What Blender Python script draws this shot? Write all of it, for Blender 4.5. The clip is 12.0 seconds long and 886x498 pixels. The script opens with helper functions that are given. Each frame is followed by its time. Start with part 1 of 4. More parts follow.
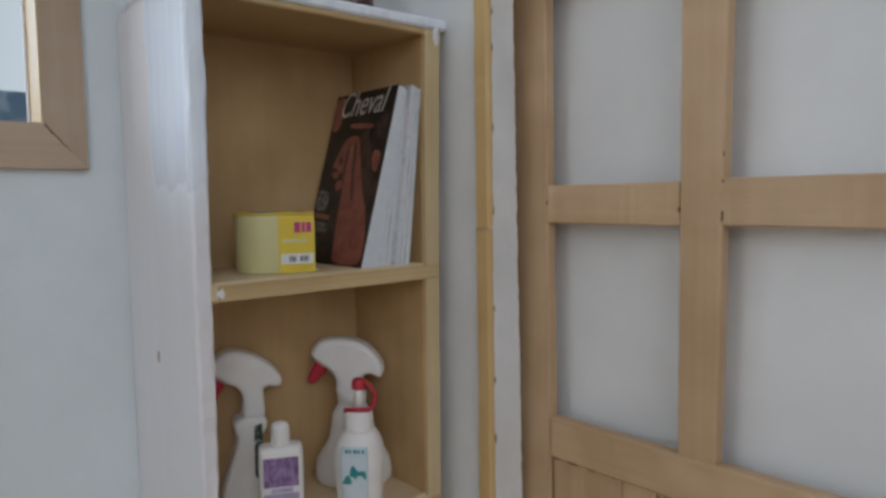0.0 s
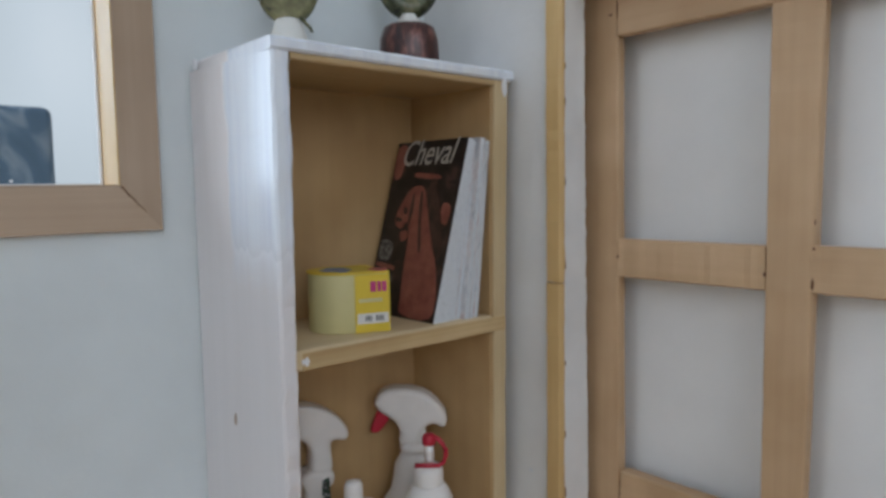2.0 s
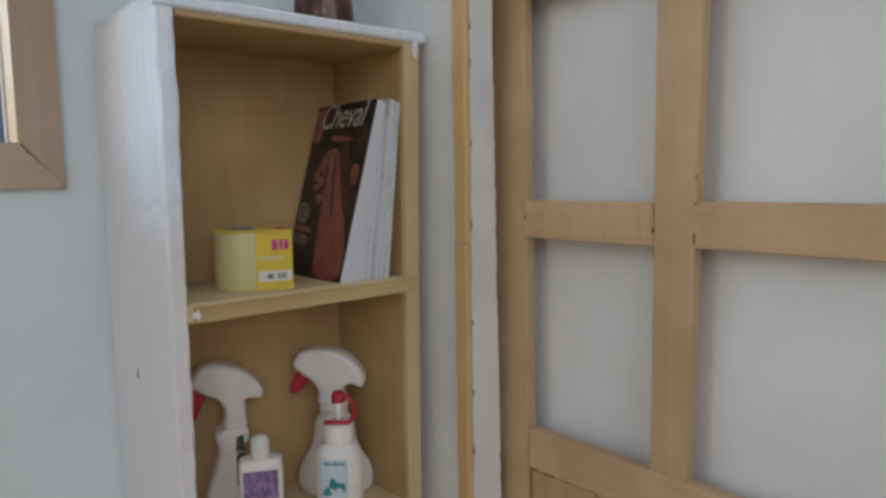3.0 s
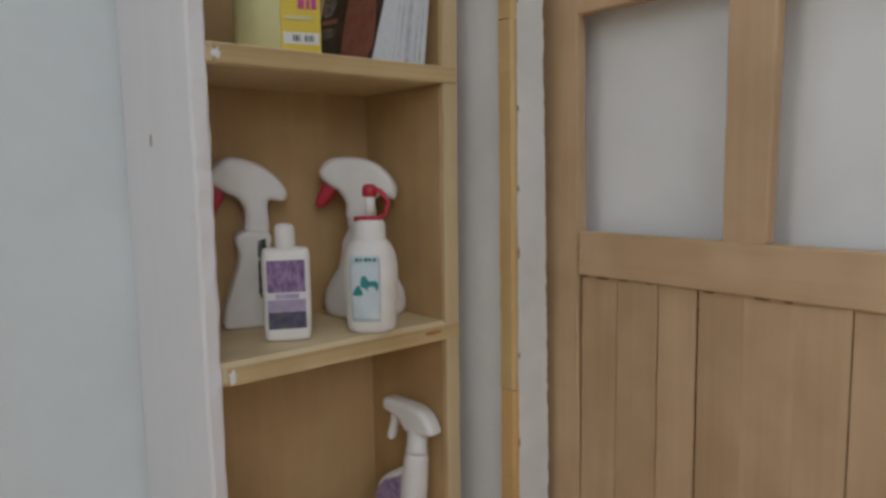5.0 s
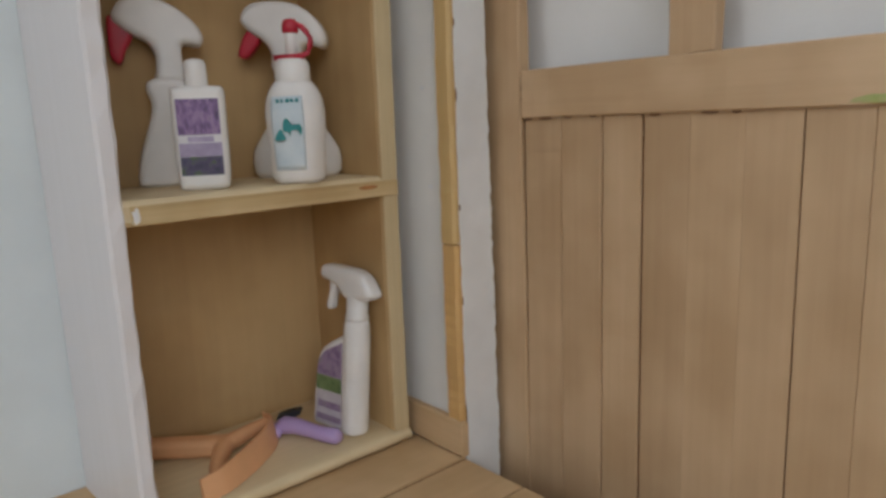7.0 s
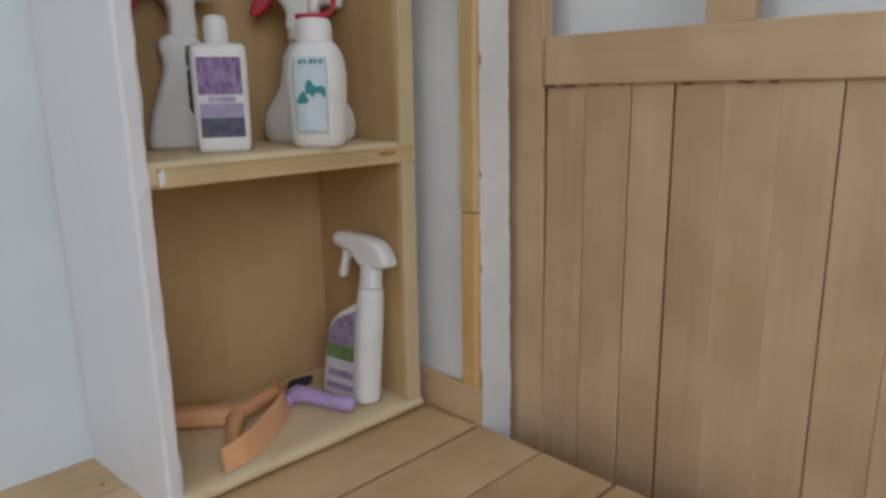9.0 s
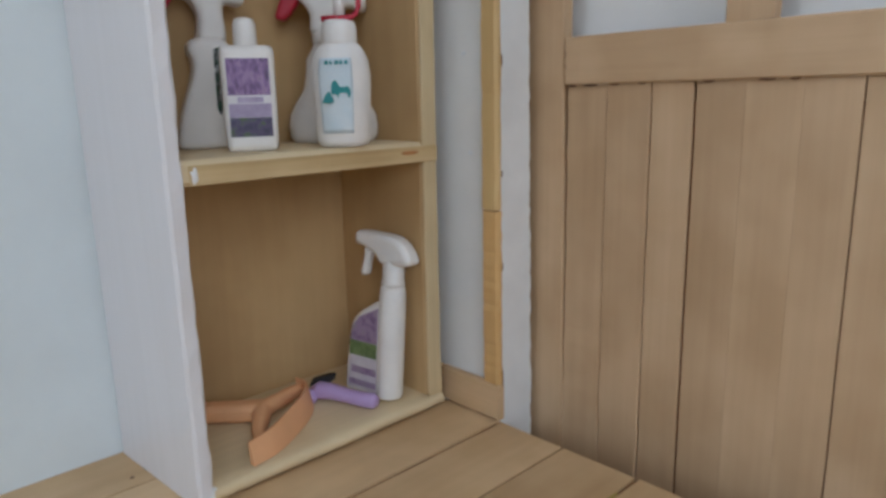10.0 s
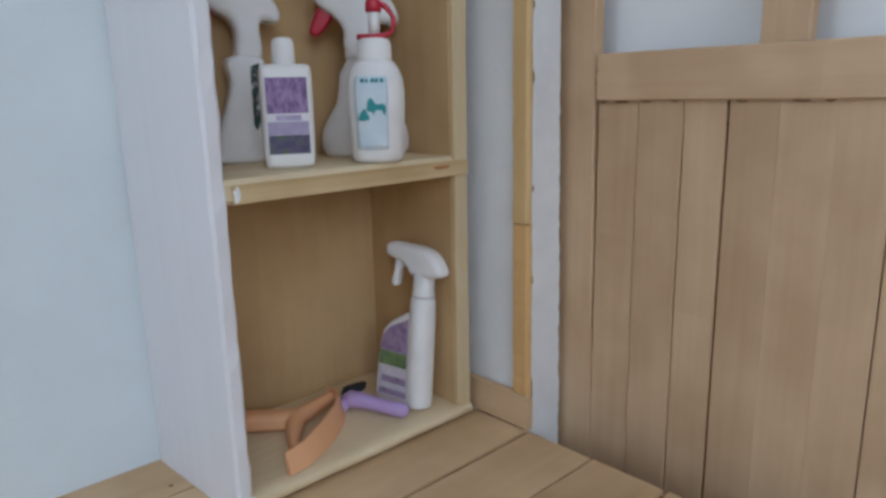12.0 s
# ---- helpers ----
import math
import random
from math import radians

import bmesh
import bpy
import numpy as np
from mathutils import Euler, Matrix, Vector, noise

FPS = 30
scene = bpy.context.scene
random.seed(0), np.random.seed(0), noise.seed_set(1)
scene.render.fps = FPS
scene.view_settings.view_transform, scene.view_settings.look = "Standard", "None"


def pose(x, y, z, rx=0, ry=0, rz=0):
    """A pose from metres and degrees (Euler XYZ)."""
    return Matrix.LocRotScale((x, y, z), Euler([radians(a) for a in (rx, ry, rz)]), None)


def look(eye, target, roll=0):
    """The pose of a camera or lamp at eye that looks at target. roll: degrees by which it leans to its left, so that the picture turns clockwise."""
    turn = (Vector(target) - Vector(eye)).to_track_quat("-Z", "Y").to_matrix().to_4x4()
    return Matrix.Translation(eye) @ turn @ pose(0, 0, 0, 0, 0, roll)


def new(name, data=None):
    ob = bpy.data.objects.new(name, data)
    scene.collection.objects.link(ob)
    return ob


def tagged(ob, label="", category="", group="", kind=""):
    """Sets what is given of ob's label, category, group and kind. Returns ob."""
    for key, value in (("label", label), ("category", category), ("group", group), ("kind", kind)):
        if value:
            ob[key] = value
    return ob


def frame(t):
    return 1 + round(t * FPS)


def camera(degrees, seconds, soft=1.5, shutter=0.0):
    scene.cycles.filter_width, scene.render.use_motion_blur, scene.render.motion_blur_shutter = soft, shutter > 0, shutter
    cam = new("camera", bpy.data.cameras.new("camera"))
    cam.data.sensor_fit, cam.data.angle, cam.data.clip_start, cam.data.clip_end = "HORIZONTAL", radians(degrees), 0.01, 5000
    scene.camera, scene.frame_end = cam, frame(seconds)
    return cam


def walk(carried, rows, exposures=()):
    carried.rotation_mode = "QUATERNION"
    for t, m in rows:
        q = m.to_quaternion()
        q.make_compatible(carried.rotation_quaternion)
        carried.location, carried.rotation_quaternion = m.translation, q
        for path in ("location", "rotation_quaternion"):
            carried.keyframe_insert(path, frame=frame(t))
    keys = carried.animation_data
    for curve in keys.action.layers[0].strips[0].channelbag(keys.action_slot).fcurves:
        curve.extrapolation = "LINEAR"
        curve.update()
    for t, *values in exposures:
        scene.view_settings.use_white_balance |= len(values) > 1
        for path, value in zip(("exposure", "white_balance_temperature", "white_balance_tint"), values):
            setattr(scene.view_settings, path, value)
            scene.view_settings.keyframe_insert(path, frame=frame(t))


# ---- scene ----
# All plan numbers below are decimetres; U turns them into metres.
U = 0.1
cam = camera(65.6, 12.0, soft=3.1)
PATH = [
    (0, (0.152, 0.057, 1.362), (1.461, 1.562, 1.212), -0.9),
    (0.5, (0.171, 0.042, 1.341), (1.469, 1.557, 1.19), -1.1),
    (1, (0.079, 0.101, 1.46), (1.39, 1.606, 1.335), -0.9),
    (1.5, (-0.009, 0.229, 1.508), (1.297, 1.738, 1.381), -0.9),
    (2, (0.033, 0.192, 1.503), (1.356, 1.682, 1.336), -0.9),
    (2.5, (0.081, 0.127, 1.535), (1.411, 1.61, 1.358), -0.8),
    (3, (0.194, 0.02, 1.442), (1.494, 1.525, 1.235), -0.9),
    (3.2, (0.209, 0.033, 1.354), (1.515, 1.53, 1.125), -0.9),
    (4.8, (0.186, 0.137, 1.028), (1.473, 1.654, 0.818), -0.8),
    (5, (0.206, 0.142, 0.971), (1.478, 1.669, 0.745), -1.0),
    (5.5, (0.228, 0.158, 0.885), (1.498, 1.678, 0.608), -1.5),
    (6, (0.289, 0.133, 0.779), (1.566, 1.633, 0.436), -1.6),
    (6.5, (0.324, 0.125, 0.739), (1.605, 1.615, 0.364), -2.1),
    (7, (0.329, 0.132, 0.741), (1.615, 1.619, 0.372), -2.2),
    (7.2, (0.328, 0.139, 0.733), (1.61, 1.628, 0.358), -2.3),
    (8.8, (0.255, 0.225, 0.721), (1.631, 1.602, 0.262), -0.8),
    (9, (0.235, 0.23, 0.732), (1.604, 1.617, 0.282), -1.0),
    (9.5, (0.219, 0.239, 0.736), (1.571, 1.646, 0.299), -1.2),
    (10, (0.201, 0.229, 0.72), (1.55, 1.641, 0.288), -1.3),
    (10.5, (0.183, 0.254, 0.697), (1.509, 1.682, 0.246), -1.1),
    (11, (0.174, 0.265, 0.698), (1.484, 1.703, 0.233), -1.1),
    (11.5, (0.125, 0.284, 0.705), (1.425, 1.724, 0.219), -0.9),
    (12, (0.16, 0.251, 0.764), (1.486, 1.681, 0.318), -1.3),
]
walk(cam, [(t, look(Vector(eye) * U, Vector(target) * U, roll)) for t, eye, target, roll in PATH],
     exposures=[(0, -0.30, 6330, 11), (1.5, -0.20, 6200, 11), (3, -0.26, 6550, 11), (5, -0.25, 6650, 10.5), (5.5, -0.19, 6700, 11), (7, -0.04, 6700, 11),
                (9, 0.06, 6300, 10), (10.5, 0.12, 5950, 9.5), (12, 0.14, 5680, 9)])

# ---- world and light ----
world = bpy.data.worlds.new("world")
scene.world = world
world.use_nodes = True
wn = world.node_tree
sky = wn.nodes.new("ShaderNodeTexSky")
sky.sky_type = "NISHITA"
sky.sun_disc = False
sky.sun_elevation, sky.sun_rotation = radians(35), radians(-90)
wn.links.new(sky.outputs[0], wn.nodes["Background"].inputs[0])
wn.nodes["Background"].inputs[1].default_value = 0.1


def area_lamp(name, at, aim, width, height, watts, colour):
    lamp = bpy.data.lights.new(name, "AREA")
    lamp.shape, lamp.size, lamp.size_y, lamp.energy, lamp.color = "RECTANGLE", width * U, height * U, watts, colour
    ob = new(name, lamp)
    ob.matrix_world = look(Vector(at) * U, Vector(aim) * U)
    return ob


# daylight from the left; the tall room window it stands in is assumed
area_lamp("unseen_daylight", (-19.9, 11.0, 7.5), (0, 11.0, 7.0), 18, 13, 18.5, (0.88, 0.95, 1.0))
# fill lamp added behind the open side, in a second window that is assumed
area_lamp("unseen_daylight", (-11.0, -19.9, 11.0), (-11.0, 0, 8.0), 14, 13, 15.5, (0.95, 0.98, 1.0))


# ---- materials ----
def shader(name, rough=0.5, metal=0.0, spec=0.5):
    m = bpy.data.materials.new(name)
    m.use_nodes = True
    nt = m.node_tree
    b = nt.nodes["Principled BSDF"]
    b.inputs["Roughness"].default_value = rough
    b.inputs["Metallic"].default_value = metal
    b.inputs["Specular IOR Level"].default_value = spec
    return m, nt, b


def coords(nt, scale=(1, 1, 1), shift=True):
    tc = nt.nodes.new("ShaderNodeTexCoord")
    mp = nt.nodes.new("ShaderNodeMapping")
    mp.inputs["Scale"].default_value = scale
    nt.links.new(tc.outputs["Object"], mp.inputs["Vector"])
    if shift:
        info = nt.nodes.new("ShaderNodeObjectInfo")
        mul = nt.nodes.new("ShaderNodeMath")
        mul.operation = "MULTIPLY"
        mul.inputs[1].default_value = 37.0
        nt.links.new(info.outputs["Random"], mul.inputs[0])
        cmb = nt.nodes.new("ShaderNodeCombineXYZ")
        for i in range(3):
            nt.links.new(mul.outputs[0], cmb.inputs[i])
        nt.links.new(cmb.outputs[0], mp.inputs["Location"])
    return mp


def noise_node(nt, vec, scale, detail=4.0, rough=0.55):
    n = nt.nodes.new("ShaderNodeTexNoise")
    n.inputs["Scale"].default_value = scale
    n.inputs["Detail"].default_value = detail
    n.inputs["Roughness"].default_value = rough
    nt.links.new(vec.outputs[0], n.inputs["Vector"])
    return n


def ramp(nt, fac, stops):
    r = nt.nodes.new("ShaderNodeValToRGB")
    while len(r.color_ramp.elements) < len(stops):
        r.color_ramp.elements.new(0.5)
    for e, (p, c) in zip(r.color_ramp.elements, stops):
        e.position, e.color = p, (*c, 1)
    nt.links.new(fac, r.inputs[0])
    return r


def mix(nt, fac, a, b, kind="MIX"):
    n = nt.nodes.new("ShaderNodeMix")
    n.data_type, n.blend_type = "RGBA", kind
    for sock, v in ((n.inputs[0], fac), (n.inputs[6], a), (n.inputs[7], b)):
        if hasattr(v, "is_linked"):
            nt.links.new(v, sock)
        else:
            sock.default_value = v if isinstance(v, float) else (*v, 1)
    return n.outputs[2]


def bump(nt, b, height, strength, dist):
    n = nt.nodes.new("ShaderNodeBump")
    n.inputs["Strength"].default_value, n.inputs["Distance"].default_value = strength, dist
    nt.links.new(height, n.inputs["Height"])
    nt.links.new(n.outputs[0], b.inputs["Normal"])


def wood(name, light, dark, axis, rough=0.55, grain=1.0, stain=0.25):
    """Pale craft wood, grain along the axis (0, 1, 2)."""
    m, nt, b = shader(name, rough, spec=0.35)
    sc = [900.0 * grain] * 3
    sc[axis] = 18.0
    fine = noise_node(nt, coords(nt, sc), 1.0, 5, 0.6)
    sc2 = [170.0 * grain] * 3
    sc2[axis] = 9.0
    band = noise_node(nt, coords(nt, sc2), 1.0, 3, 0.5)
    blot = noise_node(nt, coords(nt, (45, 45, 45)), 1.0, 3, 0.5)
    c = ramp(nt, band.outputs[0], [(0.15, dark), (0.7, light)]).outputs[0]
    g = ramp(nt, fine.outputs[0], [(0.3, (0.93, 0.92, 0.90)), (0.7, (1.03, 1.03, 1.02))]).outputs[0]
    c = mix(nt, 0.8, c, g, "MULTIPLY")
    s = ramp(nt, blot.outputs[0], [(0.35, (0.86, 0.82, 0.76)), (0.65, (1.05, 1.05, 1.05))]).outputs[0]
    c = mix(nt, stain * 2, c, s, "MULTIPLY")
    info = nt.nodes.new("ShaderNodeObjectInfo")
    v = ramp(nt, info.outputs["Random"], [(0.0, (0.90, 0.88, 0.86)), (1.0, (1.05, 1.05, 1.05))]).outputs[0]
    c = mix(nt, 0.8, c, v, "MULTIPLY")
    nt.links.new(c, b.inputs["Base Color"])
    bump(nt, b, fine.outputs[0], 0.2, 0.0002)
    return m


def paint(name, colour, rough=0.5, uneven=0.05, bumpy=0.3, streak=None, spec=0.4):
    m, nt, b = shader(name, rough, spec=spec)
    sc = (60, 60, 60) if streak is None else [260.0 if i != streak else 25.0 for i in range(3)]
    n1 = noise_node(nt, coords(nt, sc), 1.0, 4, 0.55)
    n2 = noise_node(nt, coords(nt, (18, 18, 18)), 1.0, 2, 0.5)
    lo = tuple(c * (1 - 2 * uneven) for c in colour)
    hi = tuple(min(1, c * (1 + uneven)) for c in colour)
    c = ramp(nt, n1.outputs[0], [(0.3, lo), (0.7, hi)]).outputs[0]
    s = ramp(nt, n2.outputs[0], [(0.3, (0.94, 0.94, 0.95)), (0.7, (1.02, 1.02, 1.02))]).outputs[0]
    c = mix(nt, 0.7, c, s, "MULTIPLY")
    nt.links.new(c, b.inputs["Base Color"])
    n3 = noise_node(nt, coords(nt, (420, 420, 420) if streak is None else [700.0 if i != streak else 50.0 for i in range(3)]), 1.0, 4, 0.6)
    bump(nt, b, n3.outputs[0], bumpy, 0.0003)
    rr = ramp(nt, n1.outputs[0], [(0.3, (rough * 0.8,) * 3), (0.7, (min(1, rough * 1.2),) * 3)]).outputs[0]
    nt.links.new(rr, b.inputs["Roughness"])
    return m


def plastic(name, colour, rough=0.38, spec=0.5):
    m, nt, b = shader(name, rough, spec=spec)
    n = noise_node(nt, coords(nt, (140, 140, 140)), 1.0, 3, 0.5)
    c = ramp(nt, n.outputs[0], [(0.3, tuple(c * 0.93 for c in colour)), (0.7, tuple(min(1, c * 1.03) for c in colour))]).outputs[0]
    nt.links.new(c, b.inputs["Base Color"])
    n3 = noise_node(nt, coords(nt, (500, 500, 500)), 1.0, 3, 0.5)
    bump(nt, b, n3.outputs[0], 0.12, 0.0003)
    return m


def mottled(name, stops, size, rough=0.5, detail=4.0, stretch=(1, 1, 1)):
    m, nt, b = shader(name, rough)
    k = 1.0 / (size * U)
    n = noise_node(nt, coords(nt, [k * s for s in stretch]), 1.0, detail, 0.6)
    c = ramp(nt, n.outputs[0], stops).outputs[0]
    nt.links.new(c, b.inputs["Base Color"])
    bump(nt, b, n.outputs[0], 0.1, 0.0002)
    return m


PINE_L, PINE_D = (0.60, 0.418, 0.258), (0.515, 0.348, 0.205)
M_DOOR_V = wood("door_wood_upright", PINE_L, PINE_D, 2, 0.5, 0.7, 0.45)
M_DOOR_H = wood("door_wood_level", PINE_L, PINE_D, 1, 0.5, 0.7, 0.45)
M_FLOOR = wood("floor_wood", (0.70, 0.50, 0.295), (0.52, 0.345, 0.185), 0, 0.5, 0.35, 0.5)
M_TRIM = wood("trim_wood", (0.70, 0.49, 0.23), (0.60, 0.40, 0.17), 2, 0.42)
M_BASE = wood("baseboard_wood", (0.64, 0.45, 0.27), (0.54, 0.37, 0.21), 1)
M_FRAME_X = wood("frame_wood_level", (0.56, 0.43, 0.32), (0.49, 0.37, 0.27), 0)
M_FRAME_Z = wood("frame_wood_upright", (0.52, 0.40, 0.30), (0.46, 0.345, 0.25), 2)
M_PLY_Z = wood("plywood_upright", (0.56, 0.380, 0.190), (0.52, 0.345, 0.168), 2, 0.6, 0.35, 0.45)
# same plywood, lightened for the light that falls on shelf tops
M_PLY_LIT = wood("plywood_lit_level", (0.77, 0.63, 0.41), (0.69, 0.55, 0.34), 0, 0.6, 0.7, 0.35)
# darker copy for the underside of the top; its shade is in the colour
M_PLY_SHADED = wood("plywood_shaded", (0.58, 0.43, 0.245), (0.50, 0.36, 0.19), 0, 0.6, 0.6, 0.4)
M_WALL = paint("wall_paint", (0.73, 0.78, 0.785), 0.6, 0.02, 0.25)
M_WALL_SIDE = paint("side_wall_paint", (0.77, 0.765, 0.75), 0.6, 0.03, 0.3)
M_JAMB = paint("jamb_paint", (0.81, 0.805, 0.79), 0.6, 0.05, 0.6)
M_BOARD = paint("door_board_paint", (0.79, 0.78, 0.765), 0.6, 0.02, 0.2)
# pinkish white coat; bluish window light is painted over its upper front
m, nt, b = shader("cabinet_lit_coat", 0.4, spec=0.8)
tc = nt.nodes.new("ShaderNodeTexCoord")
sp3 = nt.nodes.new("ShaderNodeSeparateXYZ")
nt.links.new(tc.outputs["Object"], sp3.inputs[0])
brush = noise_node(nt, coords(nt, (300, 420, 16), False), 1.0, 4, 0.6)
wob = noise_node(nt, coords(nt, (90, 90, 60), False), 1.0, 3, 0.5)


def step(value, a, b2, jitter, amount):
    k = nt.nodes.new("ShaderNodeMath")
    k.operation, k.inputs[1].default_value = "MULTIPLY_ADD", amount
    nt.links.new(jitter, k.inputs[0])
    nt.links.new(value, k.inputs[2])
    r = nt.nodes.new("ShaderNodeMapRange")
    r.inputs[1].default_value, r.inputs[2].default_value = a, b2
    nt.links.new(k.outputs[0], r.inputs[0])
    return r.outputs[0]


fy = step(sp3.outputs[1], 0.0066, 0.0050, wob.outputs[0], 0.008)
fz = step(sp3.outputs[2], 0.136, 0.150, brush.outputs[0], 0.010)
both = nt.nodes.new("ShaderNodeMath")
both.operation = "MULTIPLY"
nt.links.new(fy, both.inputs[0])
nt.links.new(fz, both.inputs[1])
base_coat = ramp(nt, brush.outputs[0], [(0.3, (0.78, 0.755, 0.765)), (0.7, (0.81, 0.785, 0.80))]).outputs[0]
window_lit = ramp(nt, brush.outputs[0], [(0.3, (0.74, 0.80, 0.92)), (0.55, (0.86, 0.92, 1.0))]).outputs[0]
nt.links.new(mix(nt, both.outputs[0], base_coat, window_lit), b.inputs["Base Color"])
rr = nt.nodes.new("ShaderNodeMapRange")
rr.inputs[3].default_value, rr.inputs[4].default_value = 0.42, 0.16
nt.links.new(both.outputs[0], rr.inputs[0])
nt.links.new(rr.outputs[0], b.inputs["Roughness"])
bump(nt, b, brush.outputs[0], 0.30, 0.0003)
M_LIT_COAT = m
M_DAB = paint("paint_dab", (0.82, 0.82, 0.83), 0.4, 0.02, 0.5)
M_WHITE = plastic("white_plastic", (0.84, 0.81, 0.78), 0.42)
M_RED = plastic("red_plastic", (0.50, 0.02, 0.045), 0.35)
M_ORANGE = plastic("orange_plastic", (0.84, 0.45, 0.23), 0.5)
M_LILAC = plastic("lilac_plastic", (0.49, 0.35, 0.63), 0.45)
M_BLACK = plastic("black_bristle", (0.015, 0.015, 0.018), 0.7)
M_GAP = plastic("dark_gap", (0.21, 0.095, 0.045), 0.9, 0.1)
M_STAIN = mottled("brown_joint_stain", [(0.3, (0.16, 0.08, 0.035)), (0.7, (0.34, 0.19, 0.08))], 0.05, 0.7)
M_GLUE = paint("brown_glue", (0.20, 0.10, 0.05), 0.5, 0.2, 0.5)
M_ROOM = paint("room_paint", (0.74, 0.76, 0.78), 0.8, 0.02, 0.1)


# ---- mesh helpers (decimetres) ----
def part(name, bm, material, parent=None, label="", smooth=False):
    """Links a bmesh as one mesh object, scaled to metres."""
    bmesh.ops.recalc_face_normals(bm, faces=bm.faces)
    bmesh.ops.scale(bm, vec=(U, U, U), verts=bm.verts)
    me = bpy.data.meshes.new(name)
    bm.to_mesh(me)
    bm.free()
    me.materials.append(material)
    if smooth:
        for p in me.polygons:
            p.use_smooth = len(p.vertices) <= 6
    ob = new(name, me)
    if parent is not None:
        ob.parent = parent
    if label:
        ob["label"] = label
    return ob


def thing(name, at, turn=0.0, label="", category="", group="", tilt=(0.0, 0.0)):
    ob = new(name)
    ob.empty_display_size = 0.005
    ob.matrix_world = pose(at[0] * U, at[1] * U, at[2] * U, tilt[0], tilt[1], turn)
    return tagged(ob, label, category, group)


def box(bm, x0, x1, y0, y1, z0, z1, bev=0.0, seg=2):
    r = bmesh.ops.create_cube(bm, size=1.0)
    vs = r["verts"]
    for v in vs:
        v.co = Vector((x0 + (v.co.x + 0.5) * (x1 - x0), y0 + (v.co.y + 0.5) * (y1 - y0), z0 + (v.co.z + 0.5) * (z1 - z0)))
    if bev > 0:
        es = list({e for v in vs for e in v.link_edges})
        bmesh.ops.bevel(bm, geom=es, offset=bev, segments=seg, affect="EDGES", profile=0.6)
    return bm


def new_box(*a, **k):
    return box(bmesh.new(), *a, **k)


def stick(x0, x1, y0, y1, z0, z1, axis, bev=0.004, wob=0.002, steps=14, seed=0):
    """A hand-cut strip: bevelled section, lofted along its axis with uneven edges."""
    rnd = random.Random(seed)
    lo, hi = [x0, y0, z0], [x1, y1, z1]
    a, b = [i for i in range(3) if i != axis]
    ring = []
    A0, A1, B0, B1 = lo[a], hi[a], lo[b], hi[b]
    for (pa, pb) in ((A0 + bev, B0), (A1 - bev, B0), (A1, B0 + bev), (A1, B1 - bev), (A1 - bev, B1), (A0 + bev, B1), (A0, B1 - bev), (A0, B0 + bev)):
        ring.append((pa, pb))
    bm = bmesh.new()
    rows = []
    for s in range(steps + 1):
        t = s / steps
        ja = [rnd.uniform(-wob, wob) for _ in range(2)]
        jb = [0.0, 0.0]
        row = []
        for pa, pb in ring:
            co = [0, 0, 0]
            co[a] = pa + (ja[0] if pa < (A0 + A1) / 2 else ja[1])
            co[b] = pb + (jb[0] if pb < (B0 + B1) / 2 else jb[1])
            co[axis] = lo[axis] + t * (hi[axis] - lo[axis]) + (rnd.uniform(-wob, wob) if s in (0, steps) else 0)
            row.append(bm.verts.new(co))
        rows.append(row)
    n = len(ring)
    for r0, r1 in zip(rows, rows[1:]):
        for i in range(n):
            bm.faces.new((r0[i], r0[(i + 1) % n], r1[(i + 1) % n], r1[i]))
    bm.faces.new(rows[0])
    bm.faces.new(rows[-1])
    return bm


def smooth_outline(pts, n=4):
    """Closed Catmull-Rom curve through the points."""
    out, k = [], len(pts)
    for i in range(k):
        p0, p1, p2, p3 = (Vector(pts[(i + j - 1) % k]) for j in range(4))
        for s in range(n):
            t = s / n
            out.append(0.5 * ((2 * p1) + (p2 - p0) * t + (2 * p0 - 5 * p1 + 4 * p2 - p3) * t * t + (3 * p1 - p0 - 3 * p2 + p3) * t ** 3))
    return out


def inset(pts, d):
    """The outline moved inwards by d, along evened normals."""
    n = len(pts)
    area = sum(pts[i][0] * pts[(i + 1) % n][1] - pts[(i + 1) % n][0] * pts[i][1] for i in range(n))
    sign = 1 if area > 0 else -1
    norms = []
    for i in range(n):
        t = (Vector(pts[(i + 1) % n]) - Vector(pts[i - 1]))
        t = t.normalized() if t.length > 1e-9 else Vector((1, 0))
        norms.append(Vector((-t.y, t.x)) * sign)
    return [Vector(pts[i]) + d * (norms[i - 1] * 0.25 + norms[i] * 0.5 + norms[(i + 1) % n] * 0.25) for i in range(n)]


def slab(pts, depth, bev=0.0, seg=4, bm=None):
    """Extrudes an outline in the x-z plane to a slab centred on y = 0, with rounded rims."""
    bm = bm or bmesh.new()
    layers = [(0.0, -depth / 2), (0.0, depth / 2)]
    if bev:
        bev = min(bev, depth / 2)
        arc = [math.pi / 2 * i / seg for i in range(seg + 1)]
        layers = [(bev * (1 - math.sin(a)), -depth / 2 + bev * (1 - math.cos(a))) for a in arc]
        layers += [(e, -y) for e, y in reversed(layers)]
    rows = []
    for e, y in layers:
        ring = inset(pts, e) if e > 0 else [Vector(p) for p in pts]
        rows.append([bm.verts.new((p[0], y, p[1])) for p in ring])
    n = len(pts)
    for r0, r1 in zip(rows, rows[1:]):
        for i in range(n):
            bm.faces.new((r0[i], r1[i], r1[(i + 1) % n], r0[(i + 1) % n]))
    bm.faces.new(rows[0])
    bm.faces.new(rows[-1][::-1])
    return bm


